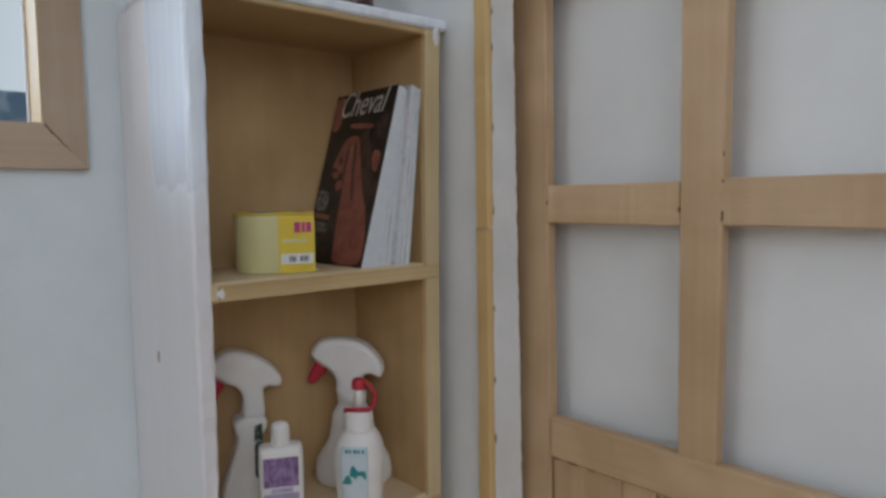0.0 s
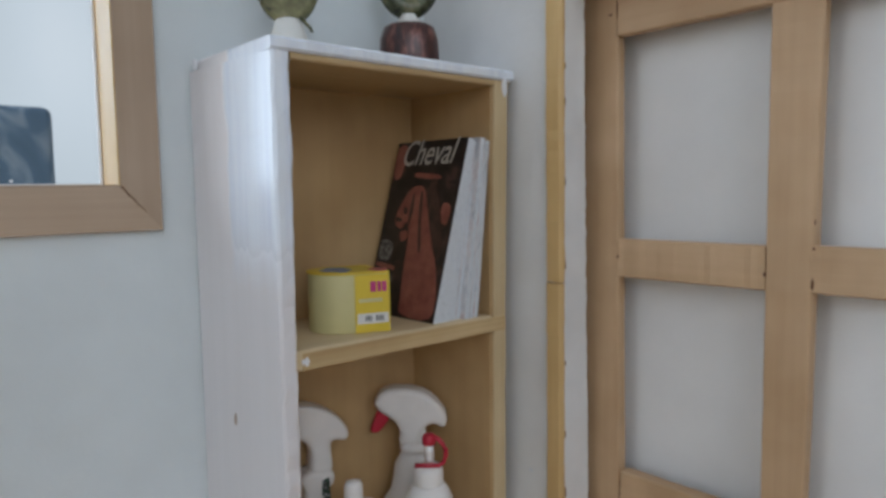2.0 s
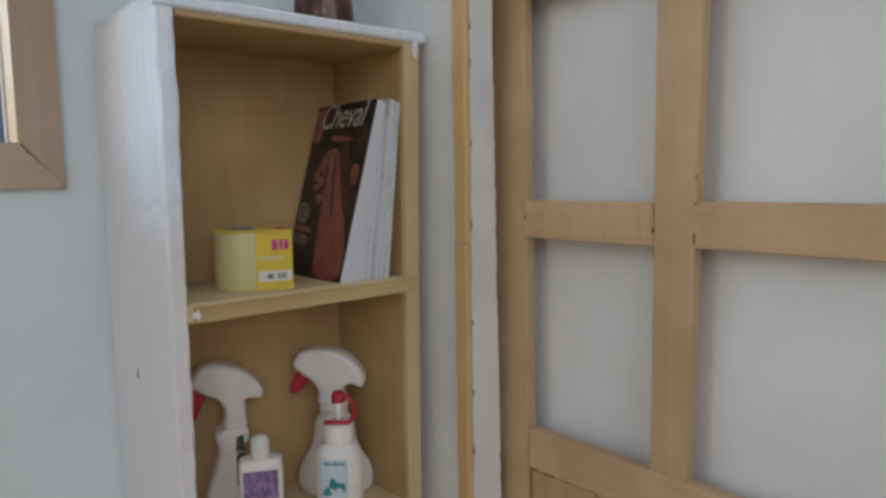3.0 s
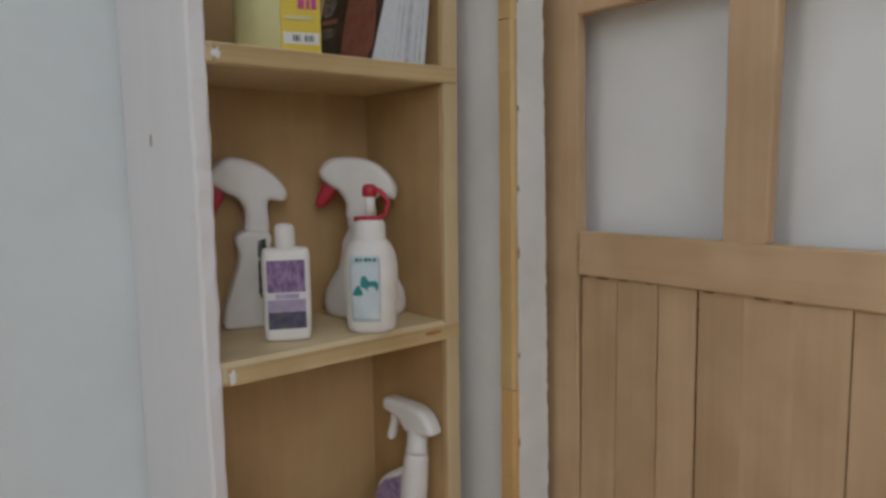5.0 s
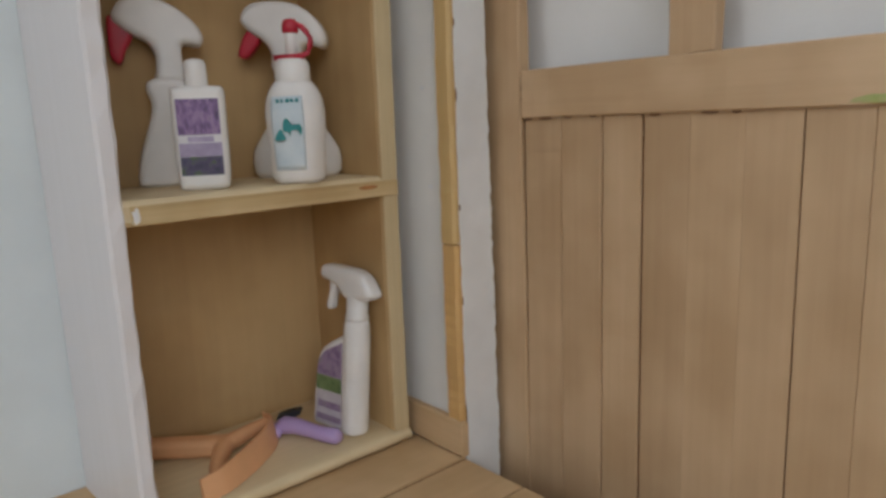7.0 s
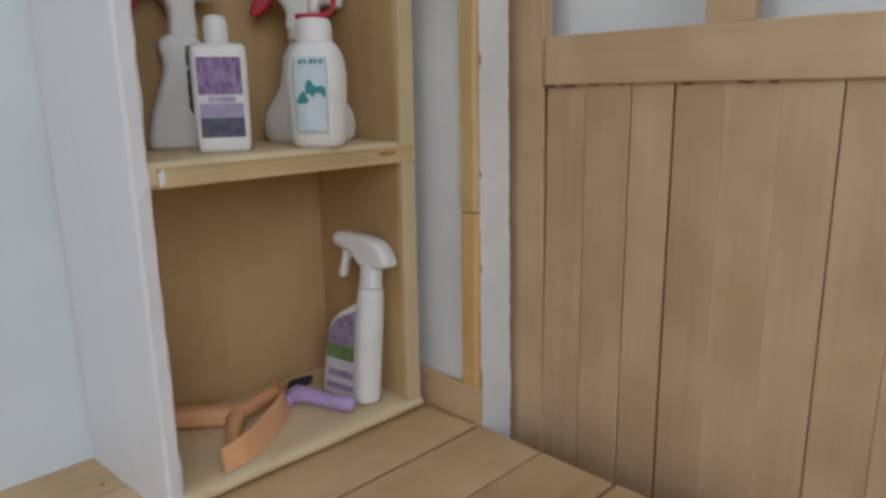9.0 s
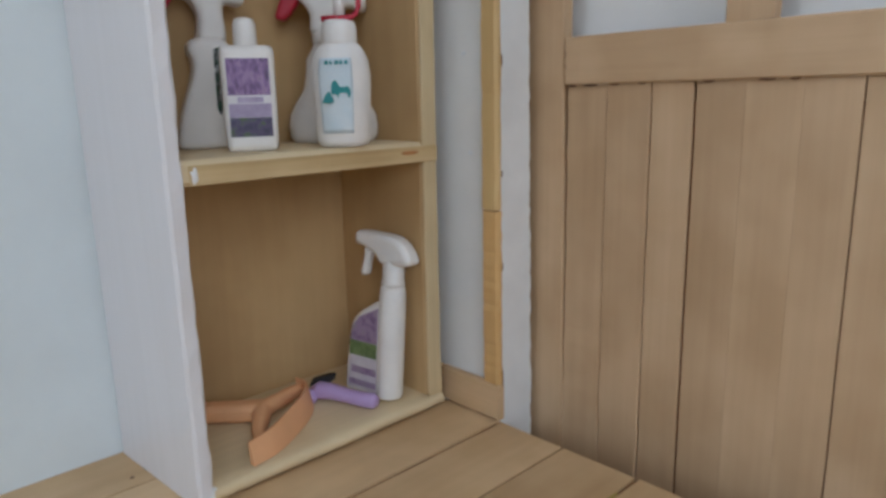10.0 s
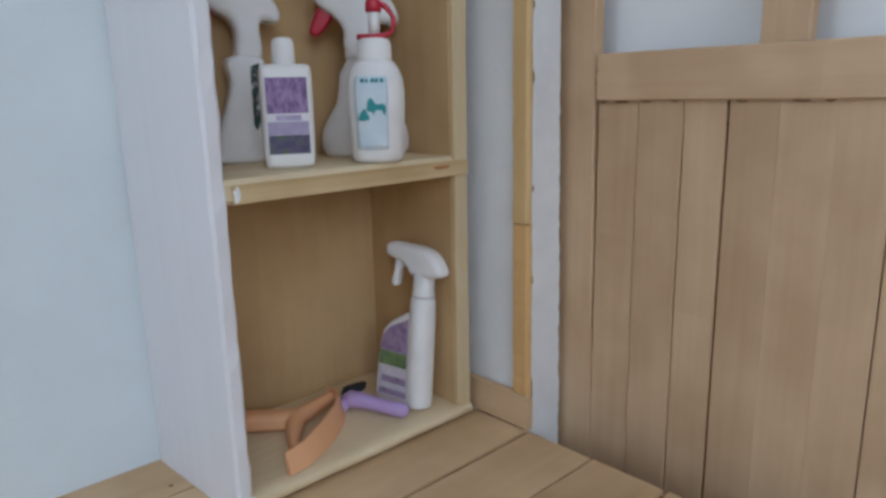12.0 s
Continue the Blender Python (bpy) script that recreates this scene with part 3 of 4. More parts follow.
cpart("paint_dab", blob((1.276, 1.343, 1.771), (0.010, 0.008, 0.010), 6), M_DAB, smooth=True)
cpart("paint_dab", blob((0.634, 1.656, 1.780), (0.005, 0.009, 0.013), 9, 2, 0.5), M_DAB, smooth=True)
cpart("knot", blob((1.165, 1.3330, 0.606), (0.024, 0.0016, 0.0045), 7), mottled("orange_knot", [(0.3, (0.34, 0.12, 0.03)), (0.7, (0.50, 0.22, 0.07))], 0.02), "orange brown knot in the shelf edge")
cpart("paint_chip", blob((0.6326, 1.524, 1.038), (0.0015, 0.006, 0.013), 8), paint("bared_wood", (0.46, 0.36, 0.29), 0.6, 0.1, 0.3), "small brown chip in the paint")

# ---- bottles ----
S2 = 0.627
VIEW = -41.0  # turn that sets a thing square to the camera's view


def spray_bottle(name, at, turn, label, group="spray bottles"):
    return thing(name, at, turn, label, "spray bottle", group)


# round-bellied bottle with a red trigger, behind
big = spray_bottle("spray_bottle", (1.118, 1.537, S2), VIEW, "white round-bellied spray bottle with a red trigger")
part("body", lathe([(0.088, 0.0), (0.098, 0.012), (0.1, 0.035), (0.096, 0.06), (0.082, 0.085), (0.062, 0.115), (0.055, 0.15), (0.052, 0.18), (0.040, 0.20), (0.033, 0.215), (0.031, 0.25)], 32, 1.0, 0.62), M_WHITE, big, smooth=True)
moulded(part("head", slab(smooth_outline([(-0.099, 0.338), (-0.091, 0.362), (-0.069, 0.378), (-0.016, 0.381), (0.032, 0.368), (0.067, 0.338), (0.085, 0.304), (0.077, 0.277), (0.048, 0.288), (0.029, 0.274), (0.029, 0.234), (-0.035, 0.234), (-0.036, 0.270), (-0.053, 0.298), (-0.076, 0.314)], 3), 0.064, 0.014), M_WHITE, big, smooth=True), 0.0035, 10)
moulded(part("trigger", slab(smooth_outline([(-0.112, 0.274), (-0.101, 0.262), (-0.085, 0.269), (-0.059, 0.306), (-0.088, 0.322)], 3), 0.034, 0.008), M_RED, big, "red trigger", smooth=True), 0.0025, 4)

part("collar", lathe([(0.036, 0.214), (0.0375, 0.217), (0.0375, 0.236), (0.034, 0.240)], 24), M_WHITE, big, smooth=True)

# slim-waisted bottle with a red trigger
left = spray_bottle("spray_bottle", (0.844, 1.610, S2), -18.0, "white spray bottle with a red trigger and dark green label")
moulded(part("body", slab(smooth_outline([(-0.015, 0.212), (0.014, 0.220), (0.058, 0.212), (0.060, 0.183), (0.048, 0.165), (0.051, 0.079), (0.048, 0.007), (0.028, 0.000), (-0.038, 0.000), (-0.052, 0.012), (-0.042, 0.067), (-0.016, 0.141), (-0.012, 0.172), (-0.019, 0.193)], 3), 0.066, 0.012), M_WHITE, left, smooth=True), 0.0035, 10)
moulded(part("head", slab(smooth_outline([(-0.068, 0.333), (-0.056, 0.363), (-0.033, 0.379), (-0.006, 0.381), (0.031, 0.370), (0.068, 0.347), (0.093, 0.319), (0.101, 0.295), (0.090, 0.281), (0.060, 0.286), (0.056, 0.264), (0.056, 0.212), (0.006, 0.212), (0.006, 0.262), (-0.009, 0.291), (-0.036, 0.304)], 3), 0.062, 0.014), M_WHITE, left, smooth=True), 0.0035, 10)
moulded(part("trigger", slab(smooth_outline([(-0.078, 0.333), (-0.063, 0.338), (-0.033, 0.304), (-0.048, 0.274), (-0.060, 0.247), (-0.078, 0.264)], 3), 0.034, 0.008), M_RED, left, "red trigger", smooth=True), 0.0025, 4)
part("collar", lathe([(0.029, 0.206), (0.030, 0.209), (0.030, 0.226), (0.027, 0.229)], 24, at=(0.030, 0, 0)), M_WHITE, left, smooth=True)
bm = slab([(0.028, 0.196), (0.046, 0.202), (0.051, 0.104), (0.033, 0.067), (0.027, 0.079)], 0.002)
bmesh.ops.translate(bm, verts=bm.verts, vec=(0, -0.0335, 0))
part("label", bm, mottled("dark_green_label", [(0.4, (0.02, 0.07, 0.04)), (0.5, (0.03, 0.03, 0.03)), (0.62, (0.7, 0.72, 0.7))], 0.02), left, "dark green printed label")

# flat lavender bottle
lav = thing("lotion_bottle", (0.856, 1.430, S2), -27, "white flat bottle with a purple lavender label", "bottle")
moulded(part("body", slab(smooth_outline([Vector(p) for p in ((-0.036, 0.0), (0.036, 0.0), (0.046, 0.010), (0.0485, 0.05), (0.049, 0.12), (0.049, 0.174), (0.047, 0.188), (0.036, 0.1935), (-0.036, 0.1935), (-0.047, 0.188), (-0.049, 0.174), (-0.049, 0.12), (-0.0485, 0.05), (-0.046, 0.010))], 3), 0.052, 0.014), M_WHITE, lav, smooth=True), 0.0035, 10)
part("cap", lathe([(0.0205, 0.1905), (0.0212, 0.196), (0.0205, 0.231), (0.017, 0.240), (0.008, 0.243)], 24, 1.0, 0.85), M_WHITE, lav, smooth=True)


def plate(name, x0, x1, z0, z1, y, mat, parent, label="", thick=0.0015, bow=0.0):
    bm = bmesh.new()
    n = 8
    rows = []
    for i in range(n + 1):
        t = i / n
        x = x0 + t * (x1 - x0)
        yy = y + bow * ((2 * t - 1) ** 2)
        rows.append([bm.verts.new((x, yy, z0)), bm.verts.new((x, yy, z1)), bm.verts.new((x, yy + thick, z1)), bm.verts.new((x, yy + thick, z0))])
    for r0, r1 in zip(rows, rows[1:]):
        for k in range(4):
            bm.faces.new((r0[k], r1[k], r1[(k + 1) % 4], r0[(k + 1) % 4]))
    bm.faces.new(rows[0])
    bm.faces.new(rows[-1][::-1])
    return part(name, bm, mat, parent, label)


M_LAV = mottled("lavender_print", [(0.30, (0.10, 0.07, 0.13)), (0.48, (0.22, 0.13, 0.29)), (0.62, (0.36, 0.24, 0.42)), (0.75, (0.16, 0.14, 0.15))], 0.018, stretch=(1.6, 1, 0.8))
M_LAVBAND = mottled("pale_lavender_band", [(0.35, (0.36, 0.30, 0.45)), (0.65, (0.50, 0.43, 0.58))], 0.03)
M_FIELD = mottled("dark_field_print", [(0.35, (0.05, 0.05, 0.09)), (0.5, (0.10, 0.08, 0.15)), (0.62, (0.09, 0.14, 0.06))], 0.02)
lab = plate("label", -0.039, 0.038, 0.028, 0.170, -0.0265, mottled("label_paper", [(0.3, (0.70, 0.68, 0.70)), (0.7, (0.78, 0.76, 0.77))], 0.03), lav, "printed purple label")
plate("print", -0.0385, 0.0375, 0.104, 0.1695, -0.0272, M_LAV, lab, "purple lavender picture")
plate("print", -0.0385, 0.0375, 0.064, 0.0885, -0.0272, M_LAVBAND, lab)
plate("print", -0.0385, 0.0375, 0.0285, 0.0635, -0.0272, M_FIELD, lab)
plate("print", -0.022, 0.024, 0.0905, 0.1005, -0.0272, M_LAVBAND, lab)

# dosing bottle with a red hook
teal = thing("pump_bottle", (1.032, 1.380, S2), -45, "white rounded bottle, pale blue label, red pump hook", "bottle")
part("body", lathe([(0.040, 0.0), (0.049, 0.004), (0.053, 0.014), (0.055, 0.06), (0.058, 0.11), (0.0585, 0.14), (0.055, 0.166), (0.048, 0.184), (0.040, 0.195), (0.037, 0.199)], 40, 1.0, 0.9, 2.3), M_WHITE, teal, smooth=True)
part("collar", lathe([(0.034, 0.195), (0.0345, 0.204), (0.0345, 0.228), (0.032, 0.238), (0.027, 0.243)], 28), M_WHITE, teal, smooth=True)
part("stem", lathe([(0.0115, 0.24), (0.0115, 0.31)], 16, at=(0.002, 0, 0)), M_WHITE, teal, smooth=True)
hook = part("hook", tube([(-0.03, -0.012, 0.2455), (0.0, -0.014, 0.2455), (0.026, -0.013, 0.247), (0.036, -0.010, 0.254), (0.041, -0.006, 0.266), (0.041, -0.002, 0.280), (0.034, 0, 0.293), (0.024, 0, 0.304), (0.012, 0, 0.309)], 0.0056, 10), M_RED, teal, "red hook", smooth=True)
part("knob", lathe([(0.0135, 0.292), (0.0160, 0.295), (0.0160, 0.309), (0.012, 0.317), (0.005, 0.319)], 20, at=(0.002, 0, 0)), M_RED, teal, "red knob", smooth=True)
M_BLUE = mottled("pale_blue_label", [(0.3, (0.56, 0.66, 0.72)), (0.7, (0.68, 0.75, 0.79))], 0.05)
M_TEAL = plastic("teal_print", (0.03, 0.26, 0.27), 0.5)
BODY = [(0.040, 0.0), (0.049, 0.004), (0.053, 0.014), (0.055, 0.06), (0.058, 0.11), (0.0585, 0.14), (0.055, 0.166), (0.048, 0.184)]


def body_radius(z):
    for (r0, z0), (r1, z1) in zip(BODY, BODY[1:]):
        if z0 <= z <= z1:
            return r0 + (r1 - r0) * (z - z0) / (z1 - z0)
    return BODY[-1][0]


bm = bmesh.new()
rows = []
for iz in range(13):
    z = 0.028 + 0.142 * iz / 12
    row = []
    for ia in range(13):
        a = radians(-90 - 37 + 66 * ia / 12)
        c, sn = math.cos(a), math.sin(a)
        k = (abs(c) ** 2.3 + abs(sn) ** 2.3) ** (-1 / 2.3) * (body_radius(z) + 0.0009)
        row.append(bm.verts.new((k * c, k * sn * 0.9, z)))
    rows.append(row)
for r0, r1 in zip(rows, rows[1:]):
    for i in range(12):
        bm.faces.new((r0[i], r0[i + 1], r1[i + 1], r1[i]))
ext = bmesh.ops.extrude_face_region(bm, geom=bm.faces[:])
for v in [g for g in ext["geom"] if isinstance(g, bmesh.types.BMVert)]:
    v.co.x, v.co.y = v.co.x * 0.985, v.co.y * 0.985
lab = part("label", bm, M_BLUE, teal, "pale blue label with teal shapes", smooth=True)
bm = slab(smooth_outline([Vector(p) for p in ((-0.030, 0.087), (-0.008, 0.087), (-0.012, 0.100), (-0.018, 0.108))], 2), 0.001)
bmesh.ops.translate(bm, verts=bm.verts, vec=(0, -0.0537, 0))
part("print", bm, M_TEAL, lab)
bm = slab(smooth_outline([Vector(p) for p in ((-0.012, 0.104), (-0.010, 0.124), (-0.002, 0.128), (0.006, 0.116), (0.020, 0.117), (0.026, 0.108), (0.022, 0.094), (0.018, 0.104), (0.004, 0.104), (0.002, 0.094), (-0.002, 0.102))], 2), 0.001)
bmesh.ops.translate(bm, verts=bm.verts, vec=(0, -0.0537, 0))
part("print", bm, M_TEAL, lab)
for i, w in enumerate((0.006, 0.004, 0.007, 0.005, 0.006)):
    plate("print_bar", -0.022 + 0.0095 * i, -0.022 + 0.0095 * i + w, 0.158, 0.165, -0.0537, M_TEAL, lab)

# tall spray bottle leaning on the right panel of the lowest bay
sp = spray_bottle("spray_bottle", (1.125, 1.437, 0.038), -82, "white flat spray bottle with a purple and green label, leaning", "spray bottles")
sp.matrix_world = pose(1.128 * U, 1.436 * U, 0.039 * U) @ pose(0, 0, 0, 0, 5.5, 0) @ pose(0, 0, 0, 0, 0, -78)
moulded(part("body", slab(smooth_outline([(-0.078, 0.003), (-0.05, 0.0), (0.02, 0.0), (0.045, 0.002), (0.050, 0.03), (0.050, 0.10), (0.048, 0.19), (0.040, 0.238), (0.012, 0.230), (-0.016, 0.214), (-0.046, 0.194), (-0.066, 0.165), (-0.076, 0.10), (-0.080, 0.04)], 3), 0.050, 0.010), M_WHITE, sp, smooth=True), 0.0035, 10)
part("column", lathe([(0.022, 0.0005), (0.029, 0.004), (0.031, 0.012), (0.031, 0.12), (0.0305, 0.22), (0.029, 0.255), (0.026, 0.266), (0.02, 0.268)], 28, 1.0, 1.06, at=(0.036, 0, 0)), M_WHITE, sp, "rounded grip column", smooth=True)
part("neck", lathe([(0.027, 0.266), (0.0275, 0.274), (0.025, 0.28), (0.025, 0.324)], 20, at=(0.036, 0, 0)), M_WHITE, sp, smooth=True)
moulded(part("head", slab(smooth_outline([(-0.066, 0.374), (-0.064, 0.354), (-0.044, 0.349), (-0.020, 0.341), (-0.002, 0.328), (0.012, 0.314), (0.062, 0.314), (0.088, 0.319), (0.096, 0.328), (0.084, 0.352), (0.064, 0.372), (0.034, 0.382), (-0.016, 0.385), (-0.058, 0.385)], 3), 0.05, 0.014), M_WHITE, sp, smooth=True), 0.0035, 10)
moulded(part("trigger", slab(smooth_outline([(-0.044, 0.348), (-0.024, 0.338), (-0.032, 0.312), (-0.036, 0.284), (-0.050, 0.280), (-0.054, 0.294), (-0.046, 0.32)], 3), 0.026, 0.008), M_WHITE, sp, smooth=True), 0.0025, 4)
M_PURPLE = mottled("purple_flower_print", [(0.35, (0.20, 0.13, 0.24)), (0.55, (0.36, 0.26, 0.40)), (0.7, (0.30, 0.27, 0.28))], 0.02)
M_GREEN = mottled("green_print", [(0.35, (0.10, 0.16, 0.06)), (0.65, (0.22, 0.30, 0.13))], 0.02)
M_PALE = mottled("pale_print", [(0.3, (0.55, 0.50, 0.55)), (0.7, (0.68, 0.64, 0.67))], 0.02)
bm = slab([Vector(p) for p in ((-0.070, 0.012), (0.016, 0.012), (0.016, 0.215), (0.004, 0.208), (-0.038, 0.188), (-0.060, 0.162))], 0.0015)
bmesh.ops.translate(bm, verts=bm.verts, vec=(0, -0.0258, 0))
lab = part("label", bm, M_PALE, sp, "purple and green printed label")
bm = slab([Vector(p) for p in ((-0.064, 0.128), (0.0155, 0.128), (0.0155, 0.213), (0.004, 0.206), (-0.037, 0.186), (-0.0595, 0.160))], 0.001)
bmesh.ops.translate(bm, verts=bm.verts, vec=(0, -0.0266, 0))
part("print", bm, M_PURPLE, lab)
plate("print", -0.066, 0.0155, 0.092, 0.127, -0.0270, M_GREEN, lab)
plate("print", -0.058, 0.0155, 0.050, 0.066, -0.0270, M_PURPLE, lab)
plate("print", -0.064, 0.0155, 0.020, 0.034, -0.0270, M_PURPLE, lab)

# ---- hoof pick and sweat scraper on the bottom board ----
B0 = 0.0375
pick = thing("hoof_pick", (1.043, 1.453, B0), 0, "lilac plastic hoof pick with a black brush", "hoof pick")
part("handle", tube([(-0.040, 0.062, 0.026), (-0.030, 0.050, 0.027), (-0.012, 0.026, 0.026), (0.006, -0.012, 0.021), (0.020, -0.046, 0.018), (0.032, -0.070, 0.018), (0.037, -0.080, 0.018)], [0.012, 0.021, 0.019, 0.0165, 0.017, 0.018, 0.010], 14), M_LILAC, pick, smooth=True)
part("hook", tube([(-0.036, 0.060, 0.022), (-0.050, 0.052, 0.018), (-0.056, 0.040, 0.012)], [0.016, 0.013, 0.009], 10), M_LILAC, pick, smooth=True)
bm = slab(smooth_outline([(-0.026, 0.022), (-0.026, 0.036), (-0.004, 0.045), (0.026, 0.050), (0.028, 0.040), (0.004, 0.026)], 2), 0.024, 0.003)
bmesh.ops.rotate(bm, verts=bm.verts, cent=(0, 0, 0), matrix=Matrix.Rotation(radians(-40), 3, "Z"))
bmesh.ops.translate(bm, verts=bm.verts, vec=(-0.012, 0.060, 0.008))
part("brush", bm, M_BLACK, pick, "black bristle brush")

scr = thing("sweat_scraper", (0.867, 1.462, B0), 0, "orange plastic sweat scraper with a curved blade", "sweat scraper")
ends = [Vector((x - 0.86, y - 1.47, 0)) for x, y in ((0.752, 1.362), (0.80, 1.371), (0.848, 1.394), (0.907, 1.433), (0.953, 1.472), (0.982, 1.513), (0.991, 1.543), (0.990, 1.570))]
arc = []
for i in range(len(ends) - 1):
    p0, p1, p2, p3 = (ends[max(0, min(len(ends) - 1, i + k))] for k in (-1, 0, 1, 2))
    for q in range(4):
        t = q / 4
        arc.append(0.5 * (2 * p1 + (p2 - p0) * t + (2 * p0 - 5 * p1 + 4 * p2 - p3) * t * t + (3 * p1 - p0 - 3 * p2 + p3) * t ** 3))
arc.append(ends[-1])
bm = bmesh.new()
rows = []
for i, p in enumerate(arc):
    d = (arc[min(i + 1, len(arc) - 1)] - arc[max(i - 1, 0)]).normalized()
    n = Vector((-d.y, d.x, 0))
    h = 0.046 + 0.012 * math.sin(math.pi * i / (len(arc) - 1)) if i < len(arc) - 1 else 0.05
    t = 0.006
    rows.append([bm.verts.new(p + n * t + Vector((0, 0, 0.0005))), bm.verts.new(p - n * t + Vector((0, 0, 0.0005))), bm.verts.new(p - n * t * 0.4 + n * 0.008 + Vector((0, 0, h))), bm.verts.new(p + n * t * 0.4 + n * 0.008 + Vector((0, 0, h)))])
for r0, r1 in zip(rows, rows[1:]):
    for k in range(4):
        bm.faces.new((r0[k], r1[k], r1[(k + 1) % 4], r0[(k + 1) % 4]))
bm.faces.new(rows[0])
bm.faces.new(rows[-1][::-1])
part("blade", bm, M_ORANGE, scr, "curved blade")
bm = stick(-0.165, 0.012, 0.024, 0.072, 0.002, 0.044, 0, 0.010, 0.0005, 10, 91)
bmesh.ops.rotate(bm, verts=bm.verts, cent=(0.010, 0.048, 0), matrix=Matrix.Rotation(radians(-40), 3, "Z"))
tube([(-0.006, 0.048, 0.024), (0.035, 0.058, 0.026), (0.08, 0.070, 0.028), (0.120, 0.080, 0.028)], [0.021, 0.019, 0.017, 0.015], 12, bm)
tube([(0.006, 0.052, 0.024), (-0.020, 0.016, 0.022), (-0.048, -0.026, 0.019), (-0.070, -0.074, 0.017)], [0.021, 0.019, 0.015, 0.012], 12, bm)
moulded(part("handle", bm, M_ORANGE, scr, "forked handle", smooth=True), 0.0028, 6)

# ---- magazines leaning on the right panel ----
S1 = 1.2035
M_PAGES = mottled("page_edges", [(0.24, (0.16, 0.15, 0.16)), (0.36, (0.52, 0.56, 0.60)), (0.5, (0.72, 0.76, 0.80)), (0.7, (0.60, 0.60, 0.64))], 0.006, stretch=(6, 1, 0.4))
M_COVER = mottled("dark_cover_print", [(0.35, (0.012, 0.010, 0.010)), (0.55, (0.03, 0.022, 0.02)), (0.72, (0.10, 0.06, 0.05))], 0.05, 0.3)
M_COVER2 = mottled("brown_cover_print", [(0.3, (0.02, 0.014, 0.012)), (0.7, (0.09, 0.05, 0.04))], 0.03, 0.3)
M_RUST = mottled("rust_print", [(0.3, (0.20, 0.06, 0.045)), (0.7, (0.36, 0.13, 0.095))], 0.04, 0.3)
M_GREYPRINT = mottled("grey_print", [(0.35, (0.03, 0.03, 0.03)), (0.65, (0.25, 0.25, 0.24))], 0.012, 0.3)
M_TITLE = plastic("title_ink", (0.50, 0.47, 0.41), 0.4)
M_PINK = mottled("pale_cover_print", [(0.35, (0.58, 0.44, 0.44)), (0.5, (0.72, 0.70, 0.70)), (0.75, (0.40, 0.42, 0.46))], 0.05, 0.3)
MAGH, MAGW = 0.441, 0.262
NMAG = 6
thick = [0.018, 0.016, 0.017, 0.015, 0.016, 0.015]
foot = 1.035
